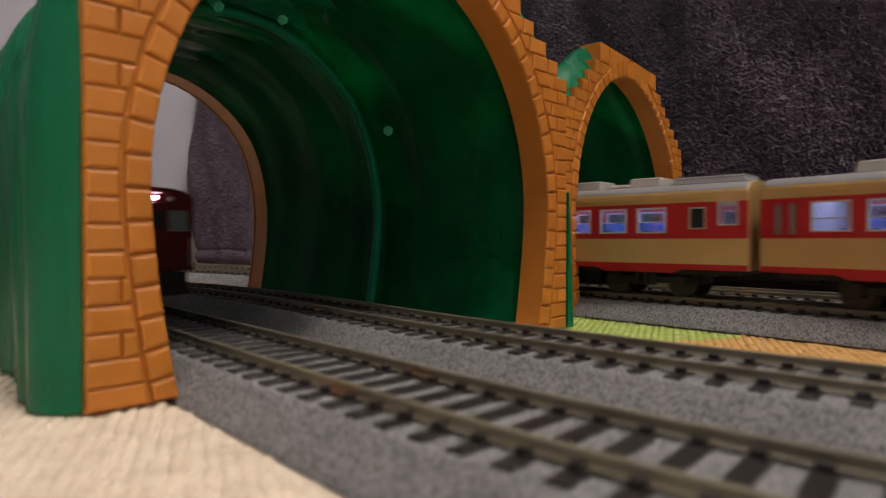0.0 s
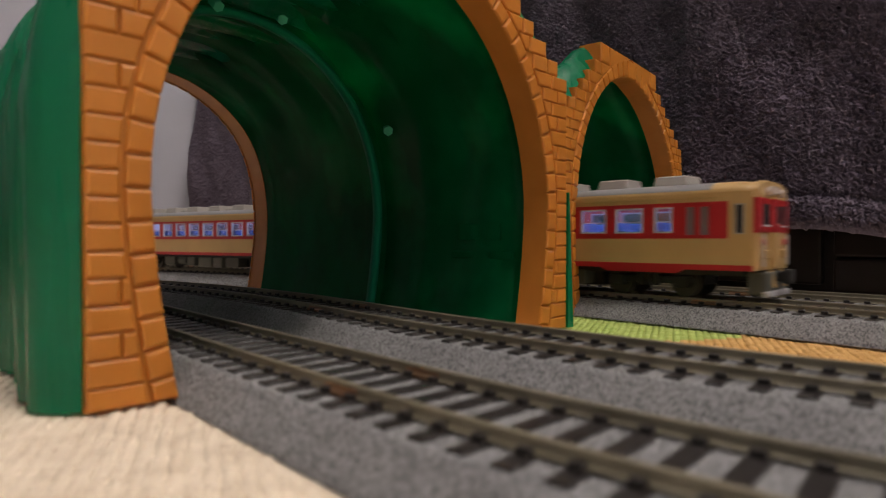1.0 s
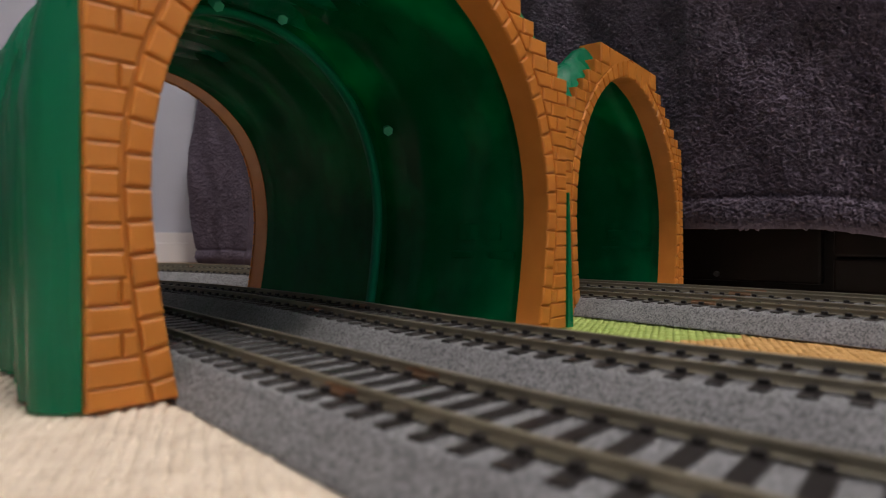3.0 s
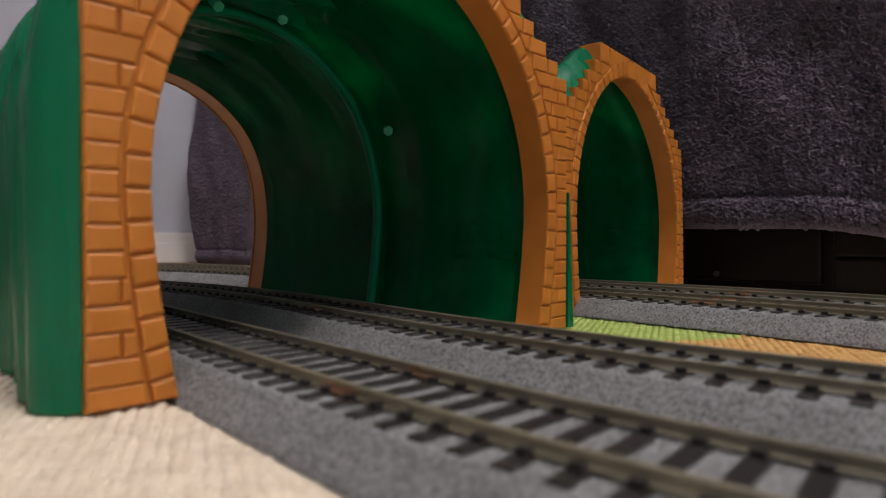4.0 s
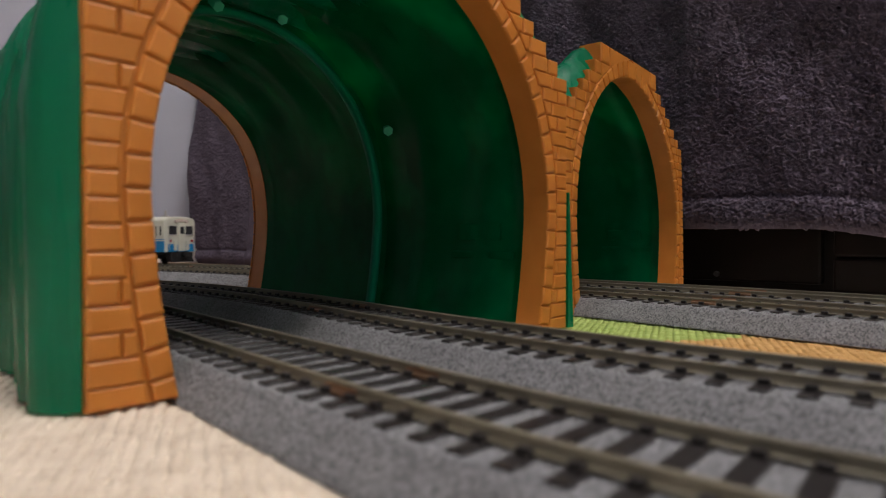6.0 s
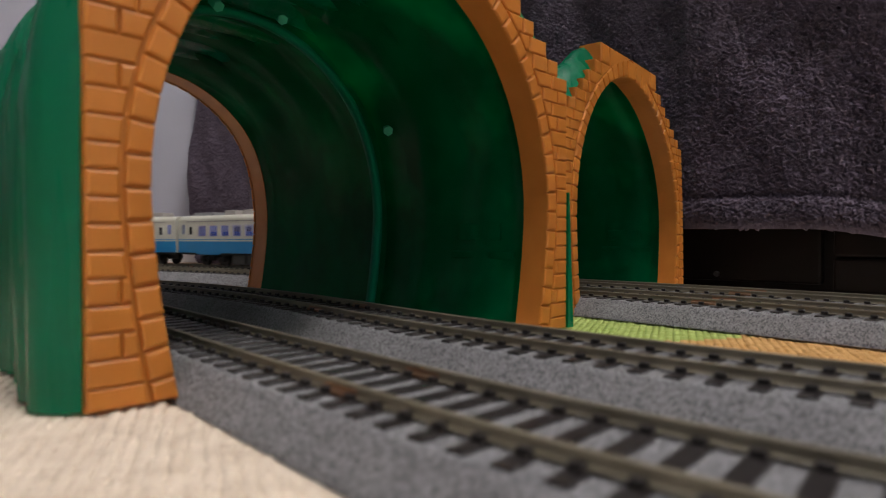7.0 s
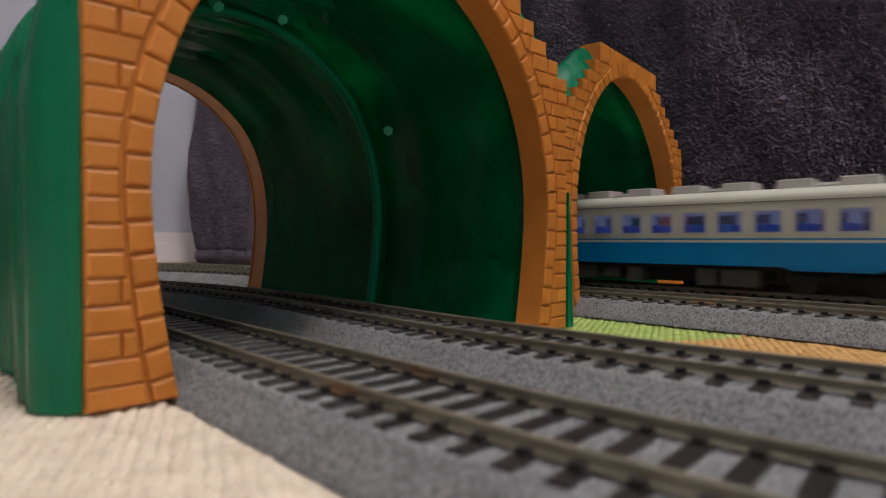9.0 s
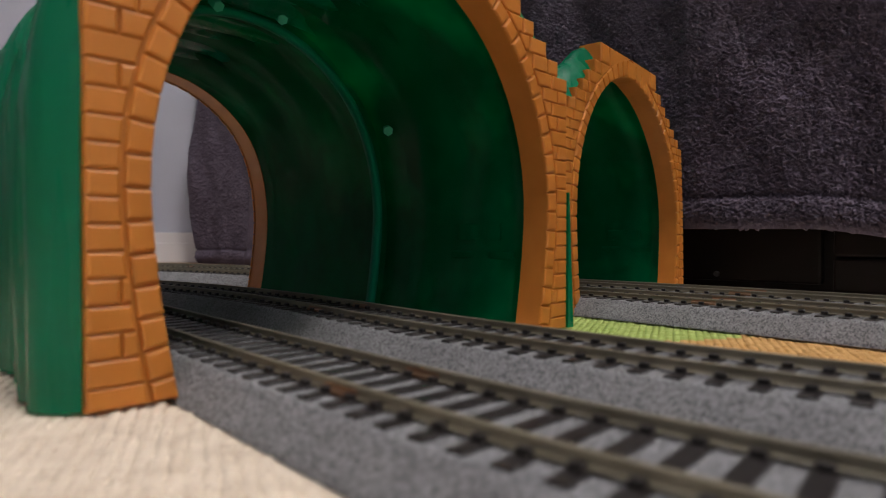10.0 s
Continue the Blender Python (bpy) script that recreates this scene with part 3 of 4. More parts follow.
    # clip flange at the foot of the shell, and raised mouldings on the wall inside
    if flanged:
        bm = bmesh.new()
        rings = [[bm.verts.new((x * MM, y * MM, z * MM)) for x, z in ((76.95, 0), (80.4, 0), (77.5, 48), (76.95, 48))] for y in (-1.3, 2.6)]
        bm.faces.new(rings[0])
        bm.faces.new(rings[1][::-1])
        for i in range(4):
            bm.faces.new((rings[0][i], rings[0][(i + 1) % 4], rings[1][(i + 1) % 4], rings[1][i]))
        part("clip_flange", bm, M_GREEN, root, "green flange beside the brickwork")
    for ya_, yb_, za_, zb_ in ((22, 43, 31, 37.5), (16, 47, 24, 27)):
        bm = bmesh.new()
        box(bm, 0.0672, 0.0715, ya_ * MM, yb_ * MM, za_ * MM, zb_ * MM, 0.0005, 2)
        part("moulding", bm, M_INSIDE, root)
    return root


def reshape(root, move):
    """Each moulding is sprung a little out of true: move(x, y, z) gives new x and z in mm."""
    done = set()
    for ob in root.children_recursive:
        if ob.data in done:
            continue
        done.add(ob.data)
        for v in ob.data.vertices:
            x, z = move(v.co.x / MM, v.co.y / MM, v.co.z / MM)
            v.co.x, v.co.z = x * MM, z * MM


def ease(v, a, b):
    t = min(1.0, max(0.0, (v - a) / (b - a)))
    return t * t * (3 - 2 * t)


def lean_far_end(x, y, z):
    return x + 3.5 * ease(z, 50, 95) * max(0.0, y) / 200, z


def spread_feet(x, y, z):
    return x * (1 + 0.045 * max(0.0, 1 - z / 90)) - 7.5 * max(0.0, z / 120) ** 2.5, z - 4.0 * ease(z, 50, 108) * (1 - ease(z, 112, 118.5))


NEAR_DIR = Vector((0.70, 0.714))
angle = math.degrees(math.atan2(0.714, 0.70))
mid = Vector((-52.6, 121.5)) + NEAR_DIR * 60.5
near_tunnel = tunnel(pose(mid.x * MM, mid.y * MM, 0, 0, 0, angle), "green plastic toy tunnel with orange brick portals over two tracks", True)
reshape(near_tunnel, lean_far_end)
angle2 = math.degrees(math.atan2(0.79, 0.61))
mid2 = Vector((56.3, 258.0)) + Vector((0.61, 0.79)) * 65.5
far_tunnel = tunnel(pose(mid2.x * MM, mid2.y * MM, 0, 0, 0, angle2), "green plastic toy tunnel with orange brick portals beside the towel", False)
reshape(far_tunnel, spread_feet)


# ---- draped towel and what stands behind it ----
TOWEL_A, TOWEL_B = Vector((-370, 903)), Vector((390, 150))


def towel():
    root = empty("towel", pose(0, 0, 0), "dark mauve fleecy towel hanging over a low dark chest", "towel")
    L = (TOWEL_B - TOWEL_A).length
    d = (TOWEL_B - TOWEL_A) / L
    nrm = Vector((-d.y, d.x))

    def surface(u, z0):
        """Point of the cloth at share u of its length and height z0 over its hem."""
        hem = -1.5 + 39.0 * min(1.0, max(0.0, (u - 0.22) / 0.30)) - min(26.0, 5.0 * max(0.0, (u - 0.748) / 0.033) ** 1.6)
        hem += 1.5 * noise.noise(Vector((u * 14, 0, 4)))
        fold = 9 * noise.noise(Vector((u * 13, z0 * 0.004, 2))) + 5 * noise.noise(Vector((u * 30 + z0 * .01, z0 * 0.012, 7))) + 10 * math.exp(-((u - 0.615) / 0.018) ** 2) * min(1, z0 / 60)
        fold += -8 * min(1.0, max(0.0, (u - 0.60) / 0.10)) + 19 * min(1.0, max(0.0, (u - 0.702) / 0.10))
        edge = 22 * max(0.0, 1 - u / 0.02) ** 2
        puff = -3.2 * math.exp(-((z0 - 9) / 8.0) ** 2) + 2.4 * math.exp(-((z0 - 19) / 1.8) ** 2)
        lean = min(20.0, (0.05 + 0.15 * min(1.0, max(0.0, (u - 0.690) / 0.03))) * z0) - 14 * math.sin(min(1.0, z0 / 260) * math.pi) * 0.5
        p = TOWEL_A + d * (u * L) + nrm * (fold + puff + lean + edge)
        side = 0.0
        if u < 0.05:
            side = 26 * (1 - u / 0.05) * max(0.0, 1 - z0 / 75) - 14 * (1 - u / 0.05) * (z0 / 100 if z0 < 100 else 1 + 0.15 * (z0 - 100) / 100)
        p = p + d * side
        return Vector((p.x * MM, p.y * MM, (hem + z0) * MM))

    def tuft(a, b):
        """Curled clumps of pile, height 0 to 1, on cloth coordinates in mm."""
        f = 1.1 * noise.noise(Vector((a * 0.035, b * 0.035, 3))) + 0.5 * noise.noise(Vector((a * 0.13, b * 0.13, 8))) - 0.6
        ca, sa = math.cos(f), math.sin(f)
        p, q = a * ca + b * sa, b * ca - a * sa
        p += 0.9 * noise.noise(Vector((a * 0.3, b * 0.3, 5)))
        n1 = noise.noise(Vector((p * 0.60, q * 0.19, 1)))
        n2 = noise.noise(Vector((p * 0.95, q * 0.33, 6)))
        n3 = noise.noise(Vector((a * 0.08, b * 0.08, 2)))
        return max(0.0, 1 - abs(n1) * 2.3) * (0.68 + 0.3 * n3) + 0.45 * max(0.0, 1 - abs(n2) * 2.2) - 0.25

    def sheet(u0, u1, du, top, dz, amp):
        nu, nz = round((u1 - u0) * L / du), round(top / dz)
        V = []
        for i in range(nu + 1):
            u = u0 + (u1 - u0) * i / nu
            for j in range(nz + 1):
                z0 = top * j / nz
                q = surface(u, z0)
                k = tuft(u * L, z0) * amp * min(1.0, 0.15 + z0 / 7)
                V.append((q.x - nrm.x * k * MM, q.y - nrm.y * k * MM, q.z))
        m = nz + 1
        F = [(i * m + j, (i + 1) * m + j, (i + 1) * m + j + 1, i * m + j + 1) for i in range(nu) for j in range(nz)]
        ob = raw("cloth", V, F, M_TOWEL, root, "dark mauve curled pile", True)
        so = ob.modifiers.new("thick", "SOLIDIFY")
        so.thickness, so.offset = 0.003, -1

    sheet(0.0, 0.16, 1.1, 300, 1.1, 3.4)
    sheet(0.16, 0.55, 6.0, 420, 5.0, 2.6)
    sheet(0.55, 0.82, 0.60, 215, 0.60, 4.6)
    sheet(0.82, 1.0, 4.0, 215, 4.0, 2.6)


towel()


def chest():
    """Stands behind the cloth, its front parallel to it."""
    c = (TOWEL_A + TOWEL_B) / 2
    root = empty("low_chest", pose(c.x * MM, c.y * MM, -0.003, 0, 0, math.degrees(math.atan2(-775, 782))), "dark brown low wooden chest under the mauve towel", "chest")
    bm = bmesh.new()
    box(bm, -0.27, 0.62, 0.034, 0.28, 0.0, 0.47, 0.003, 2)
    part("carcass", bm, M_WOOD, root)
    for x0, x1, z0, z1 in ((-0.26, 0.008, 0.012, 0.46), (0.014, 0.268, 0.008, 0.46), (0.274, 0.61, 0.004, 0.0236), (0.274, 0.61, 0.0246, 0.46)):
        bm = bmesh.new()
        box(bm, x0, x1, 0.027, 0.0338, z0, z1, 0.0015, 2)
        panel = part("drawer_front", bm, M_WOOD, root)
        if x0 > 0.2:
            continue
        bm = bmesh.new()
        cyl(bm, (x0 + 0.195, 0.0268, 0.0123), (x0 + 0.195, 0.0242, 0.0123), 0.0019, 14, 0.0014)
        part("knob", bm, M_KNOB, panel, "small dull metal knob")


chest()


# ---- trains ----
def paint(name, c, rough=0.38):
    return surf(name, c, tuple(v * 1.12 for v in c), 70, rough, bump=0.06, bscale=900, rvar=0.06)


def glow(name, c, strength):
    m, nt, b = mat(name, (0.7, 0.7, 0.7), 0.5)
    b.inputs["Emission Color"].default_value = (*c, 1)
    b.inputs["Emission Strength"].default_value = strength
    return m


def glass(name, tint, gloss):
    m = bpy.data.materials.new(name)
    m.use_nodes = True
    N, L = m.node_tree.nodes, m.node_tree.links
    N.clear()
    out, mix, tr, gl = N.new("ShaderNodeOutputMaterial"), N.new("ShaderNodeMixShader"), N.new("ShaderNodeBsdfTransparent"), N.new("ShaderNodeBsdfGlossy")
    tr.inputs["Color"].default_value = (*tint, 1)
    gl.inputs["Roughness"].default_value = 0.08
    mix.inputs["Fac"].default_value = gloss
    L.new(tr.outputs[0], mix.inputs[1])
    L.new(gl.outputs[0], mix.inputs[2])
    haze, mx2 = N.new("ShaderNodeBsdfTranslucent"), N.new("ShaderNodeMixShader")
    haze.inputs["Color"].default_value = (0.80, 0.80, 0.95, 1)
    mx2.inputs["Fac"].default_value = 0.04
    L.new(mix.outputs[0], mx2.inputs[1])
    L.new(haze.outputs[0], mx2.inputs[2])
    L.new(mx2.outputs[0], out.inputs[0])
    return m


P_CREAM = paint("tan_cream_paint", (0.44, 0.285, 0.112))
P_RED = paint("train_red_paint", (0.36, 0.011, 0.015))
P_GREY = paint("roof_grey_paint", (0.20, 0.20, 0.205), 0.55)
P_UNIT = paint("cooler_grey_paint", (0.33, 0.31, 0.28), 0.5)
P_WHITE = paint("ivory_paint", (0.54, 0.54, 0.45))
P_BLUE = paint("sky_blue_paint", (0.004, 0.19, 0.44))
P_MAROON = paint("maroon_paint", (0.10, 0.004, 0.007))
P_DARK = paint("underframe_black", (0.010, 0.010, 0.010), 0.65)
P_OLIVE = paint("underframe_grey", (0.075, 0.075, 0.062), 0.65)
P_STEEL = surf("blackened_wheel_steel", (0.030, 0.026, 0.022), (0.055, 0.048, 0.04), 90, 0.45, 0.4)
P_SEAT = paint("blue_seat_plastic", (0.02, 0.085, 0.36), 0.5)
P_CABIN = paint("cabin_lining", (0.42, 0.42, 0.46), 0.6)
P_FRAME = paint("window_frame_silver", (0.44, 0.43, 0.45), 0.4)
P_PANE = glass("train_pane", (0.86, 0.88, 0.97), 0.09)
P_CABPANE = paint("dark_cab_pane", (0.035, 0.035, 0.038), 0.12)
# pale paint gives the maroon car's cab panes their lit look
P_LITPANE = paint("cab_pane_painted_lit", (0.20, 0.25, 0.27), 0.15)
P_DOORPANE = paint("door_pane_grey", (0.20, 0.17, 0.18), 0.25)
G_STRIP = glow("cabin_light_strip", (0.74, 0.74, 1.0), 3.2)
G_DIM = glow("cabin_light_strip_dim", (0.62, 0.64, 1.0), 0.85)
G_HEAD = glow("headlamp_glow", (1.0, 0.95, 1.0), 9.0)
G_PINK = glow("pink_marker_glow", (1.0, 0.42, 0.75), 1.6)
P_LENS = paint("headlamp_lens", (0.5, 0.42, 0.36), 0.15)

BODY, HALF = 235.0, 17.4      # length of a body, half its width (mm)
LINK = 242.0                  # length of a car with its coupling


def layout(style, tail):
    """Windows, doors and small panes of a side: kind, start and end from the cab end, low and high (mm)."""
    if style == "white":
        out = [("cab", 2.6, 5.8, 25.0, 34.0), ("dark", 8.2, 10.8, 23.4, 34.0), ("dark", 14.2, 20.6, 25.0, 33.4), ("win", 23.6, 29.2, 24.2, 33.6)]
        out += [("win", 33.4 + i * 14.85, 44.2 + i * 14.85, 24.2, 33.6) for i in range(12)]
        return out + [("dark", BODY - 20, BODY - 14.5, 25.5, 33.0), ("pane", BODY - 10, BODY - 4.2, 26.0, 35.0)]
    out = [("dark", 2.6, 5.8, 23.5, 34.0), ("door", 14.0, 23.0, 22.8, 33.8), ("win", 27.5, 34.5, 24.0, 33.6)]
    if tail:
        return out + [("win", 39 + i * 15.36, 50.3 + i * 15.36, 24.0, 33.6) for i in range(12)] + [("door", BODY - 12, BODY - 4, 22.8, 33.8)]
    out += [("win", 39 + i * 15.6, 50.5 + i * 15.6, 24.0, 33.6) for i in range(11)]
    return out + [("dark", BODY - 20.0, BODY - 14.2, 25.4, 33.2), ("pane", BODY - 10, BODY - 3.2, 26.6, 35.0)]


def zones(style, cab_zone):
    """Colour bands of a side from the foot up: height where each begins, material slot."""
    if style == "white":
        return [(10.8, 1), (20.4, 0), (21.5, 1), (22.2, 0), (38.2, 0)]
    if style == "maroon":
        return [(10.8, 0), (38.2, 0)]
    if cab_zone:
        return [(10.8, 1), (12.8, 0), (38.2, 0)]
    return [(10.8, 1), (12.8, 0), (22.0, 1), (35.0, 0), (38.2, 0)]


def car(style, cab, label, units, group):
    """One railcar; its cab looks along +x when cab is 1, along -x when -1. Local origin: middle of the car, on the rail tops."""
    root = empty("railcar", pose(0, 0, 0), label, "railcar", group)
    main, second = {"red": (P_CREAM, P_RED), "white": (P_WHITE, P_BLUE), "maroon": (P_MAROON, P_MAROON)}[style]
    X = lambda q: cab * (BODY / 2 - q) * MM       # from the cab end
    feats = layout(style, style == "red" and cab < 0)

    # side walls
    bm = bmesh.new()
    for sy in (-1, 1):
        xs = sorted({0.0, 8.0, BODY} | {f[1] for f in feats} | {f[2] for f in feats})
        zs0 = {10.8, 38.2} | {f[3] for f in feats} | {f[4] for f in feats} | {z for z, _ in zones(style, False)} | {z for z, _ in zones(style, True)}
        zs = sorted(zs0)
        for x0, x1 in zip(xs, xs[1:]):
            cz = zones(style, x1 <= 8.1)
            for z0, z1 in zip(zs, zs[1:]):
                xm, zm = (x0 + x1) / 2, (z0 + z1) / 2
                if any(f[1] < xm < f[2] and f[3] < zm < f[4] for f in feats):
                    continue
                slot = [s for z, s in cz if z <= zm][-1]
                vs = [bm.verts.new((X(a), sy * HALF * MM, b * MM)) for a, b in ((x0, z0), (x1, z0), (x1, z1), (x0, z1))]
                f = bm.faces.new(vs)
                f.material_index = slot
    bmesh.ops.remove_doubles(bm, verts=bm.verts, dist=1e-6)
    me = bpy.data.meshes.new("body")
    bm.normal_update()
    bm.to_mesh(me)
    bm.free()
    me.materials.append(main)
    me.materials.append(second)
    body = new("body", me)
    body.parent = root
    so = body.modifiers.new("thick", "SOLIDIFY")
    so.thickness, so.offset = 0.0009, 0
    # skirts that hang over the bogies
    for q0, q1 in ((22, 58), (177, 213)):
        for sy in (-1, 1):
            bm = bmesh.new()
            vs = []
            for y in (HALF - 0.5, HALF + 0.25):
                vs.append([bm.verts.new((X(a), sy * y * MM, z * MM)) for a, z in ((q0, 11.2), (q0 + 4, 9.4), (q1 - 4, 9.4), (q1, 11.2))])
            bm.faces.new(vs[0])
            bm.faces.new(vs[1][::-1])
            for i in range(4):
                bm.faces.new((vs[0][i], vs[0][(i + 1) % 4], vs[1][(i + 1) % 4], vs[1][i]))
            part("skirt", bm, second, root)
    # roof
    prof = []
    for i in range(21):
        a = math.pi * i / 20
        c, s = math.cos(a), math.sin(a)
        prof.append((HALF * math.copysign(abs(c) ** 0.62, c), 38.2 + 4.3 * s ** 0.8))
    V, F, K = [], [], []
    stations = [0.0, 1.0, 3.0, 7.0, 14.0, BODY - 3, BODY - 0.6, BODY]
    for q in stations:
        drop = {0.0: 2.6, 1.0: 1.2, 3.0: 0.4}.get(q, 0.0)
        if q == BODY:
            drop = 0.6
        k = 1 - drop / 40
        V += [(X(q), y * k * MM, (38.2 + (z - 38.2) * (1 - drop / 4.3)) * MM) for y, z in prof]
    n = len(prof)
    for j in range(len(stations) - 1):
        for i in range(n - 1):
            F.append((j * n + i, j * n + i + 1, (j + 1) * n + i + 1, (j + 1) * n + i))
            K.append(1 if (1 <= i <= 18 and j in (4, 5) and style != "white") else 0)
    F += [tuple(range(n)), tuple(range((len(stations) - 1) * n, len(stations) * n))]
    K += [0, 0]
    roof = raw("roof", V, F, [main, P_GREY], root, "grey roof with painted edges" if style != "white" else "ivory roof", True)
    roof.data.polygons.foreach_set("material_index", K)
    for sy in (-1, 1):
        bm = bmesh.new()
        box(bm, -BODY / 2 * MM + 0.012, BODY / 2 * MM - 0.012, (sy * (HALF + 0.5) - 0.25) * MM, (sy * (HALF + 0.5) + 0.25) * MM, 0.0366, 0.0371)
        part("gutter", bm, P_GREY if style == "white" else main, root)
    # windows
    for kind, q0, q1, z0, z1 in feats:
        for sy in (-1, 1):
            y = sy * HALF
            xa, xb = sorted((X(q0), X(q1)))
            mat_pane = {"win": P_PANE, "pane": P_PANE, "door": P_DOORPANE, "dark": P_CABPANE, "cab": P_CABPANE}[kind]
            if style == "maroon":
                mat_pane = P_CABPANE if kind != "win" else P_PANE
            bm = bmesh.new()
            t = 0.55 * MM if kind == "win" else 0.45 * MM
            ya, yb = sorted(((y - sy * 0.5) * MM, (y + sy * 0.75) * MM))
            box(bm, xa, xb, ya, yb, z0 * MM, z0 * MM + t)
            box(bm, xa, xb, ya, yb, z1 * MM - t, z1 * MM)
            box(bm, xa, xa + t, ya, yb, z0 * MM + t, z1 * MM - t)
            box(bm, xb - t, xb, ya, yb, z0 * MM + t, z1 * MM - t)
            if kind == "win":
                zc = (z0 * 0.56 + z1 * 0.44) * MM
                if style != "white":
                    box(bm, xa + t, xb - t, ya, yb - sy * 0.2 * MM if sy > 0 else yb, zc - 0.14 * MM, zc + 0.14 * MM)
            if kind == "door":
                xc = (xa + xb) / 2
                box(bm, xc - 0.9 * MM, xc + 0.9 * MM, ya, yb, z0 * MM + t, z1 * MM - t)
            win = part({"door": "door"}.get(kind, "window"), bm, (P_FRAME if kind == "win" else (second if kind == "door" and style == "red" else P_UNIT if style == "red" else main)), root, "silver window frame" if kind == "win" else "")
            bm = bmesh.new()
            box(bm, xa + t * .5, xb - t * .5, min((y - sy * .2) * MM, (y + sy * .1) * MM), max((y - sy * .2) * MM, (y + sy * .1) * MM), z0 * MM + t * .5, z1 * MM - t * .5)
            pn = part("pane", bm, mat_pane, win)
            pn.visible_shadow = mat_pane is not P_PANE
    # cabin
    bm = bmesh.new()
    box(bm, -(BODY / 2 - 2) * MM, (BODY / 2 - 2) * MM, -0.0165, 0.0165, 0.0110, 0.0130)
    part("cabin_floor", bm, P_CABIN, root)
    bay = [f for f in feats if f[0] == "win"][1:]
    for _, w0, w1, _, _ in bay:
        q = w0 - 2.0
        for sy in (-1, 1):
            bm = bmesh.new()
            x = X(q + 0.8)
            box(bm, x - 2.2 * MM, x + 2.2 * MM, min(sy * 3.5, sy * 15.5) * MM, max(sy * 3.5, sy * 15.5) * MM, 0.0130, 0.0283, 0.0008, 2)
            box(bm, x - 5.6 * MM, x + 5.6 * MM, min(sy * 3.5, sy * 15.5) * MM, max(sy * 3.5, sy * 15.5) * MM, 0.0130, 0.0252, 0.0008, 2)
            part("seat", bm, P_SEAT, root, "blue moulded seat pair")
    for q in (22.2 if style == "white" else 26.5, bay[-1][2] + 3):
        bm = bmesh.new()
        box(bm, X(q) - 0.0004, X(q) + 0.0004, -0.0164, 0.0164, 0.0130, 0.0385)
        part("bulkhead", bm, P_CABIN, root)
    bm = bmesh.new()
    xa, xb = sorted((X(24), X(BODY - 3)))
    box(bm, xa, xb, -0.008, 0.008, 0.0368, 0.0373)
    part("light_strip", bm, {"red": G_STRIP, "white": G_DIM, "maroon": P_CABIN}[style], root, "bluish white cabin light strip")
    # roof coolers
    for q, ln, h, w in units:
        bm = bmesh.new()
        box(bm, min(X(q), X(q + ln)), max(X(q), X(q + ln)), -w * MM, w * MM, 0.0415, (42.6 + h) * MM, 0.0011, 3)
        for v in bm.verts:
            if v.co.z > (42.6 + h * 0.5) * MM:
                c = (X(q) + X(q + ln)) / 2
                v.co.x = c + (v.co.x - c) * 0.93
                v.co.y *= 0.92
        u = part("roof_cooler" if h > 2 else "roof_duct", bm, P_GREY if ln > 20 else P_UNIT, root, "rounded grey roof unit")
    # ends
    for q, front in ((0.0, True), (BODY, False)):
        bm = bmesh.new()
        o = cab if front else -cab
        xe = X(q)
        prof_e = [(-HALF + .1, 10.8), (HALF - .1, 10.8), (HALF - .1, 37.8)] + [(y, z) for y, z in prof[1:-1]] + [(-HALF + .1, 37.8)]
        rings = []
        for dx, k in (((0.0, 1.0), (0.9, 0.96), (1.6, 0.88)) if style == "white" else ((0.0, 1.0), (0.9, 0.985), (1.6, 0.95))) if front else ((0.0, 1.0), (0.3, 0.99)):
            rings.append([bm.verts.new((xe + o * dx * MM, y * k * MM, (25 + (z - 25) * (1 - (1 - k) * 0.6)) * MM)) for y, z in prof_e])
        n2 = len(prof_e)
        for r0, r1 in zip(rings, rings[1:]):
            for i in range(n2):
                bm.faces.new((r0[i], r0[(i + 1) % n2], r1[(i + 1) % n2], r1[i]))
        bm.faces.new(rings[-1])
        end = part("cab_front" if front else "car_end", bm, main, root)
        if not front:
            bm = bmesh.new()
            box(bm, min(xe, xe + o * 1.9 * MM), max(xe, xe + o * 1.9 * MM), -0.0055, 0.0055, 0.0115, 0.037, 0.0004)
            part("gangway", bm, P_DARK, end, "black gangway bellows")
            continue
        xf = xe + o * 1.6 * MM
        def plate(name, y0, y1, z0, z1, d, material, lab="", bev=0.0003):
            b2 = bmesh.new()
            box(b2, min(xf - o * 0.3 * MM, xf + o * d * MM), max(xf - o * 0.3 * MM, xf + o * d * MM), y0 * MM, y1 * MM, z0 * MM, z1 * MM, bev)
            return part(name, b2, material, end, lab)
        if style == "red":
            plate("red_band", -16.0, 16.0, 24.0, 36.0, 0.35, P_RED, "red band round the cab windows")
            for sy in (-1, 1):
                bm2 = bmesh.new()
                a, b = sorted((X(0.5), X(-1.75)))
                box(bm2, a, b, min(sy * (HALF - 1.6), sy * (HALF + .1)) * MM, max(sy * (HALF - 1.6), sy * (HALF + .1)) * MM, 0.024, 0.036)
                part("red_corner", bm2, P_RED, end)
        for sy in (-1, 1):
            plate("cab_window", min(sy * 5.4, sy * 13.6), max(sy * 5.4, sy * 13.6), 26.6, 34.0, 0.6, P_LITPANE if style == "maroon" else P_CABPANE, "cab window painted pale as if lit" if style == "maroon" else "dark cab window")
            plate("window_trim", min(sy * 5.0, sy * 14.0), max(sy * 5.0, sy * 14.0), 26.0, 26.6, 0.9, P_FRAME)
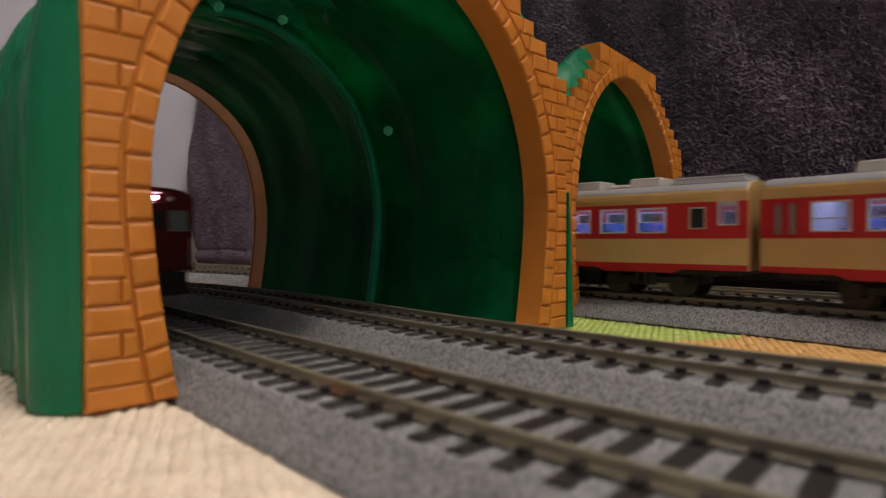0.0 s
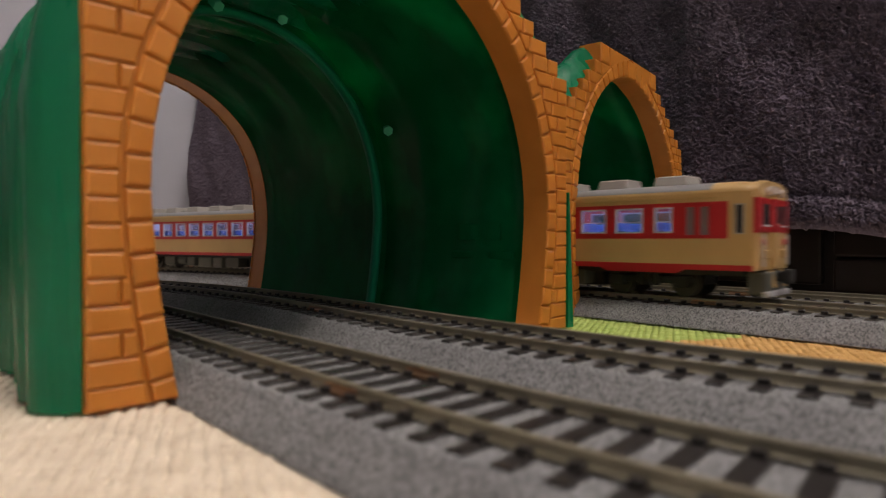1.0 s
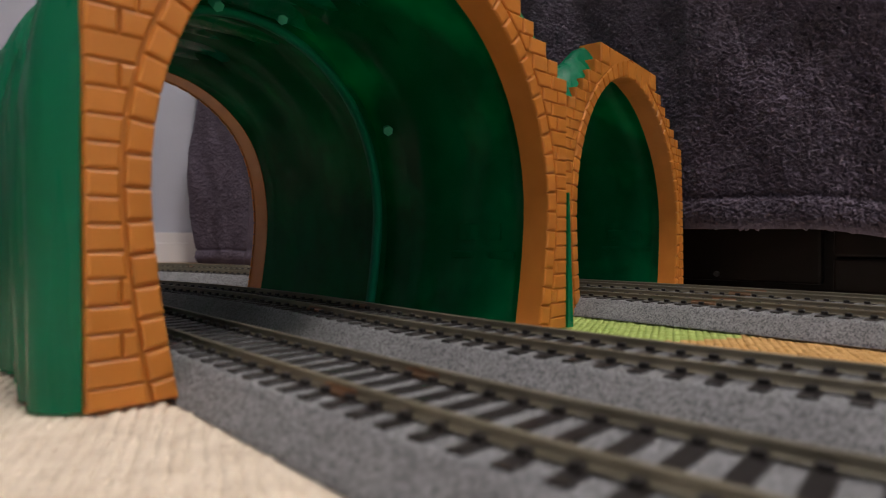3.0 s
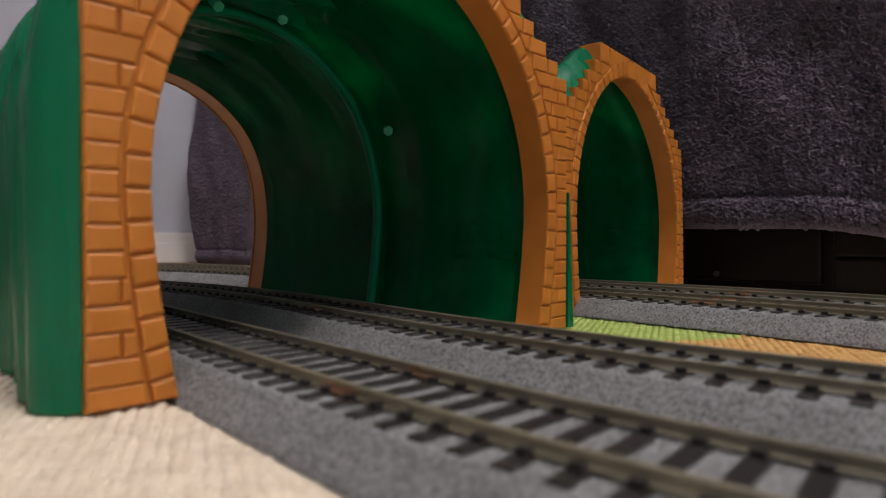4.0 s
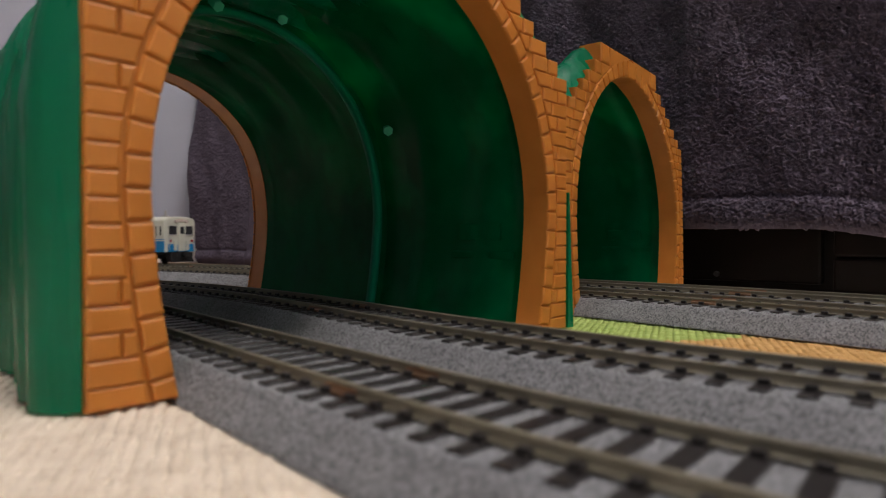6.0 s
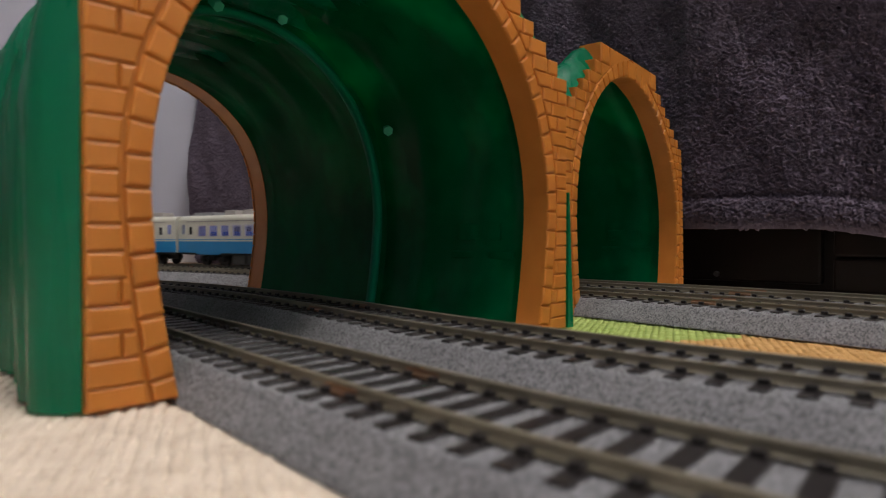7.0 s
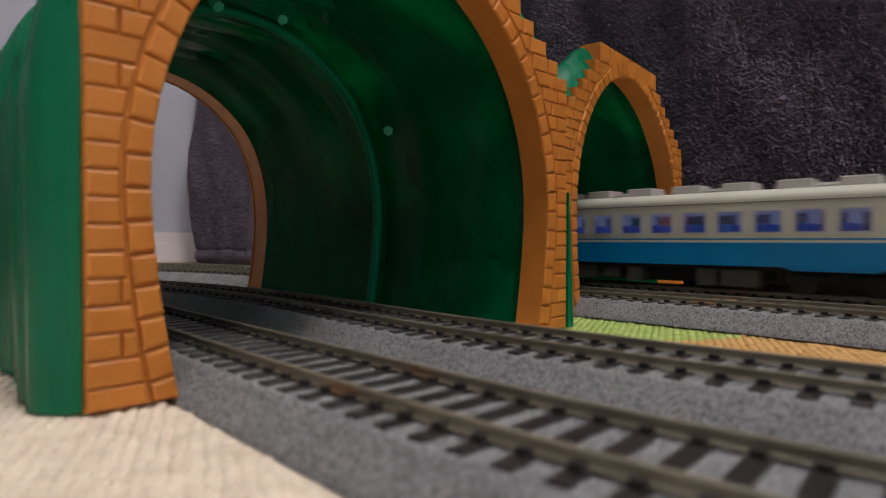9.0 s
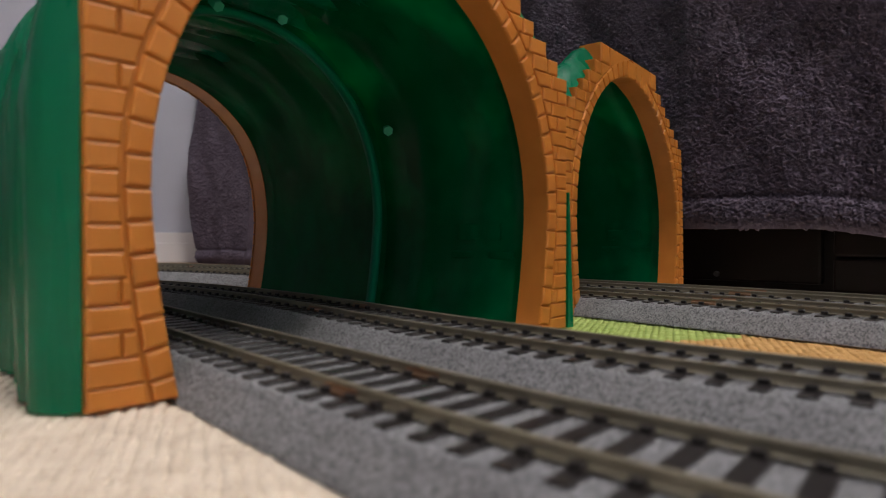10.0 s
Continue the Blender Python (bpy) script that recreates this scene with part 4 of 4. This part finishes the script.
        plate("gangway_door", -4.2, 4.2, 11.5, 36.5, 1.4, main)
        if style == "red":
            plate("door_band", -4.25, 4.25, 24.0, 36.0, 1.5, P_RED)
        plate("door_window", -2.4, 2.4, 27.0, 33.5, 1.7, P_CABPANE)
        if style == "white":
            plate("blue_apron", -15.2, 15.2, 10.8, 17.8, 0.5, P_BLUE, "blue lower apron with white chevron")
            for sy in (-1, 1):
                plate("chevron", min(sy * 5, sy * 9), max(sy * 5, sy * 9), 12.0, 20.8, 0.75, P_WHITE)
        for sy in (-1, 1):
            b2 = bmesh.new()
            zl = 38.2
            yl = sy * {"white": 6.0, "red": 7.0, "maroon": 1.0 if sy > 0 else 6.0}[style]
            cyl(b2, (xf, yl * MM, zl * MM), (xf + o * 1.6 * MM, yl * MM, zl * MM), 0.0010 if style == "maroon" else 0.0016, 18, 0.0008 if style == "maroon" else 0.0013)
            part("headlamp", b2, G_HEAD if style == "maroon" and sy > 0 else P_LENS, end, "round headlamp")
            if style == "red":
                plate("jumper_box", min(sy * 8.5, sy * 11.5), max(sy * 8.5, sy * 11.5), 15.0, 18.0, 1.5, P_CREAM)
            b2 = bmesh.new()
            cyl(b2, (xf, sy * 12.5 * MM, 0.0208), (xf + o * 1.0 * MM, sy * 12.5 * MM, 0.0208), 0.0013, 14, 0.001)
            part("tail_lamp", b2, P_RED, end, "small red tail lamp")
            b2 = bmesh.new()
            cyl(b2, (xf + o * 0.9 * MM, sy * 14.2 * MM, 0.0125), (xf + o * 0.9 * MM, sy * 14.2 * MM, 0.0235), 0.00035, 8)
            part("handrail", b2, P_FRAME, end)
        if style == "maroon":
            plate("marker_bar", -2.0, 5.0, 39.9, 40.3, 0.8, G_PINK, "glowing pink marker bar")
        else:
            plate("destination_sign", -4.5, 4.5, 37.6, 40.4, 1.0, P_LENS)
        b2 = bmesh.new()
        box(b2, min(xf - o * 5 * MM, xf + o * 1.6 * MM), max(xf - o * 5 * MM, xf + o * 1.6 * MM), -0.0125, 0.0125, 0.0022, 0.0105, 0.0008, 2)
        part("snow_plough", b2, P_OLIVE if style == "red" else P_DARK, end, "grey plough under the cab")
        b2 = bmesh.new()
        box(b2, min(xf, xf + o * 2.4 * MM), max(xf, xf + o * 2.4 * MM), -0.0128, 0.0128, 0.0018, 0.0038, 0.0005, 2)
        part("plough_bar", b2, P_FRAME if style == "red" else P_DARK, end)
        b2 = bmesh.new()
        box(b2, min(xf, xf + o * 5.0 * MM), max(xf, xf + o * 5.0 * MM), -0.0018, 0.0018, 0.0068, 0.0105, 0.0006, 2)
        box(b2, min(xf + o * 3.4 * MM, xf + o * 6.4 * MM), max(xf + o * 3.4 * MM, xf + o * 6.4 * MM), -0.0028, 0.0028, 0.0062, 0.0112, 0.0008, 2)
        part("coupler", b2, P_DARK, end, "black knuckle coupler")
        for sy in (-1, 1):
            b2 = bmesh.new()
            cyl(b2, (xf + o * 0.6 * MM, sy * 5.5 * MM, 0.0115), (xf + o * 2.2 * MM, sy * 6.2 * MM, 0.0050), 0.0006, 8)
            part("hose", b2, P_CREAM if style == "red" else P_DARK, end)
    # underframe
    bm = bmesh.new()
    box(bm, -(BODY / 2 - 4) * MM, (BODY / 2 - 4) * MM, -0.0135, 0.0135, 0.0088, 0.0109)
    part("underframe", bm, P_DARK, root)
    for q0, q1, zlow in ((20, 58, 4.5), (62, 173, 2.6), (177, 215, 4.5)):
        bm = bmesh.new()
        a, b = sorted((X(q0), X(q1)))
        box(bm, a, b, -0.0058, 0.0058, zlow * MM, 0.0089, 0.0006)
        part("engine_case", bm, P_DARK, root, "black engine case under the floor")
    rnd = random.Random(11 if style == "red" else 12)
    q = 66.0
    while q < 170:
        ln = rnd.uniform(7, 19)
        if rnd.random() < 0.86:
            depth = rnd.uniform(1.6, 3.4)
            for sy in (-1, 1):
                bm = bmesh.new()
                a, b = sorted((X(q), X(q + ln)))
                if rnd.random() < 0.25:
                    cyl(bm, (a, sy * 11 * MM, 0.0064), (b, sy * 11 * MM, 0.0064), 0.0030, 16)
                else:
                    box(bm, a, b, min(sy * 6, sy * 14.2) * MM, max(sy * 6, sy * 14.2) * MM, depth * MM, 0.0092, 0.0006, 2)
                part("equipment_box", bm, P_OLIVE, root, "grey underfloor equipment")
        q += ln + rnd.uniform(1.5, 5)
    for q in (39, 196):
        bm = bmesh.new()
        for sy in (-1, 1):
            a, b = sorted((X(q - 17), X(q + 17)))
            box(bm, a, b, min(sy * 10.4, sy * 12.2) * MM, max(sy * 10.4, sy * 12.2) * MM, 0.0050, 0.0076, 0.0006, 2)
            for dx in (-13, 13):
                box(bm, X(q + dx) - 2.6 * MM, X(q + dx) + 2.6 * MM, min(sy * 10.2, sy * 13.0) * MM, max(sy * 10.2, sy * 13.0) * MM, 0.0036, 0.0082, 0.0005, 2)
            for dx in (-3.2, 0, 3.2):
                cyl(bm, (X(q + dx), sy * 12.4 * MM, 0.0042), (X(q + dx), sy * 12.4 * MM, 0.0090), 0.0013, 10)
        box(bm, X(q) - 0.003, X(q) + 0.003, -0.0104, 0.0104, 0.0052, 0.0090)
        bogie = part("bogie", bm, P_DARK, root, "black sprung bogie")
        for dx in (-13, 13):
            bm = bmesh.new()
            for sy in (-1, 1):
                cyl(bm, (X(q + dx), sy * 7.6 * MM, 0.0053), (X(q + dx), sy * 9.8 * MM, 0.0053), 0.0052, 26)
                cyl(bm, (X(q + dx), sy * 7.0 * MM, 0.0053), (X(q + dx), sy * 7.6 * MM, 0.0053), 0.0059, 26)
            cyl(bm, (X(q + dx), -0.0075, 0.0053), (X(q + dx), 0.0075, 0.0053), 0.0012, 10)
            part("wheelset", bm, P_STEEL, bogie, "steel wheel pair on an axle")
    return root


def coolers(centres, ducts):
    """Cooler boxes at the given middles, and low ducts that join neighbours."""
    return [(c - 6.9, 13.8, 3.6, 7.2) for c in centres] + [(c, 10.0, 1.8, 4.0) for c in ducts]


UNITS_RED_A = coolers([193 - 26 * i for i in range(7)], [175, 123, 71]) + [(BODY - 31, 28, 2.6, 8.5)]
UNITS_RED_B = coolers([33 + 24.5 * i for i in range(8)], [])
UNITS_WHITE_A = coolers([45 + 22.6 * i for i in range(7)], [51.3, 96.5, 141.7]) + [(BODY - 36, 30, 2.4, 8.5)]
UNITS_WHITE_B = coolers([44 + 22.4 * i for i in range(8)], [184.7, 140, 95])
RED_A = car("red", 1, "cream and red model railcar with lit windows, leading", UNITS_RED_A, "cars of the cream and red train")
RED_B = car("red", -1, "cream and red model railcar with lit windows, trailing", UNITS_RED_B, "cars of the cream and red train")
WHITE_A = car("white", -1, "ivory and blue model railcar with lit windows, leading", UNITS_WHITE_A, "cars of the ivory and blue train")
WHITE_B = car("white", 1, "ivory and blue model railcar with lit windows, trailing", UNITS_WHITE_B, "cars of the ivory and blue train")
DARK = car("maroon", -1, "dark maroon model railcar with a lit headlamp", [(60 + i * 44, 24, 4.0, 9.5) for i in range(3)], "")
for ob in (WHITE_A, WHITE_B):
    bm = bmesh.new()
    x = (-1 if ob is WHITE_A else 1) * (BODY / 2 - 17) * MM
    box(bm, x - 0.0036, x + 0.0036, -0.002, 0.002, 0.0420, 0.0438, 0.0005, 2)
    cyl(bm, (x, 0, 0.0430), (x, 0, 0.0485), 0.0014, 14, 0.0009)
    part("horn_post", bm, P_UNIT, ob, "grey roof horn")

# places of the cars' middles along their ways, in seconds and millimetres
RED_A_ROWS = [(0.0, -75), (0.1, -56), (0.3, -9), (0.4, 20), (0.5, 45), (0.7, 95), (1.5, 287), (2.6, 574), (10.0, 2500)]
RED_B_ROWS = [(0.0, -317), (0.1, -299), (0.3, -253), (0.9, -98), (1.1, -55), (1.3, -9), (1.5, 44), (2.4, 279), (2.5, 303), (2.7, 356), (10.0, 2258)]
WHITE_A_ROWS = [(0.0, 2014), (6.0, 414), (7.0, 157), (7.3, 71), (7.4, 38), (7.5, 6), (7.6, -22), (7.8, -72), (8.4, -231), (8.8, -325), (10.0, -604)]
WHITE_B_ROWS = [(0.0, 2256), (6.0, 656), (7.0, 399), (7.3, 318), (7.9, 173), (8.0, 141), (8.2, 79), (8.3, 44), (8.4, 12), (8.8, -83), (9.4, -239), (9.8, -334), (10.0, -384)]
DARK_ROWS = [(0.0, 345), (0.1, 403), (0.3, 531), (0.6, 651), (3.0, 1281), (4.5, 1541), (6.0, 1631), (10.0, 1661)]


def place_at(rows, t):
    for (t0, s0), (t1, s1) in zip(rows, rows[1:]):
        if t <= t1:
            return s0 + (s1 - s0) * (t - t0) / (t1 - t0)
    return rows[-1][1]


def on_way(way, s, sunk):
    """Pose of a car whose middle is at s: it rides on two bogies 158 mm apart."""
    a, _ = way.at(s - 79)
    b, _ = way.at(s + 79)
    c = (a + b) / 2
    return pose(c.x * MM, c.y * MM, (ZR - sunk) * MM, 0, 0, math.degrees(math.atan2(b.y - a.y, b.x - a.x)))


def motions():
    times = [i / 10 for i in range(101)]
    for thing, way, rows in ((RED_A, WAY_3, RED_A_ROWS), (RED_B, WAY_3, RED_B_ROWS), (WHITE_A, WAY_4, WHITE_A_ROWS), (WHITE_B, WAY_4, WHITE_B_ROWS), (DARK, WAY_1, DARK_ROWS)):
        walk(thing, [(t, on_way(way, place_at(rows, t), 1.2 if way is WAY_1 else 0.0)) for t in times])


motions()
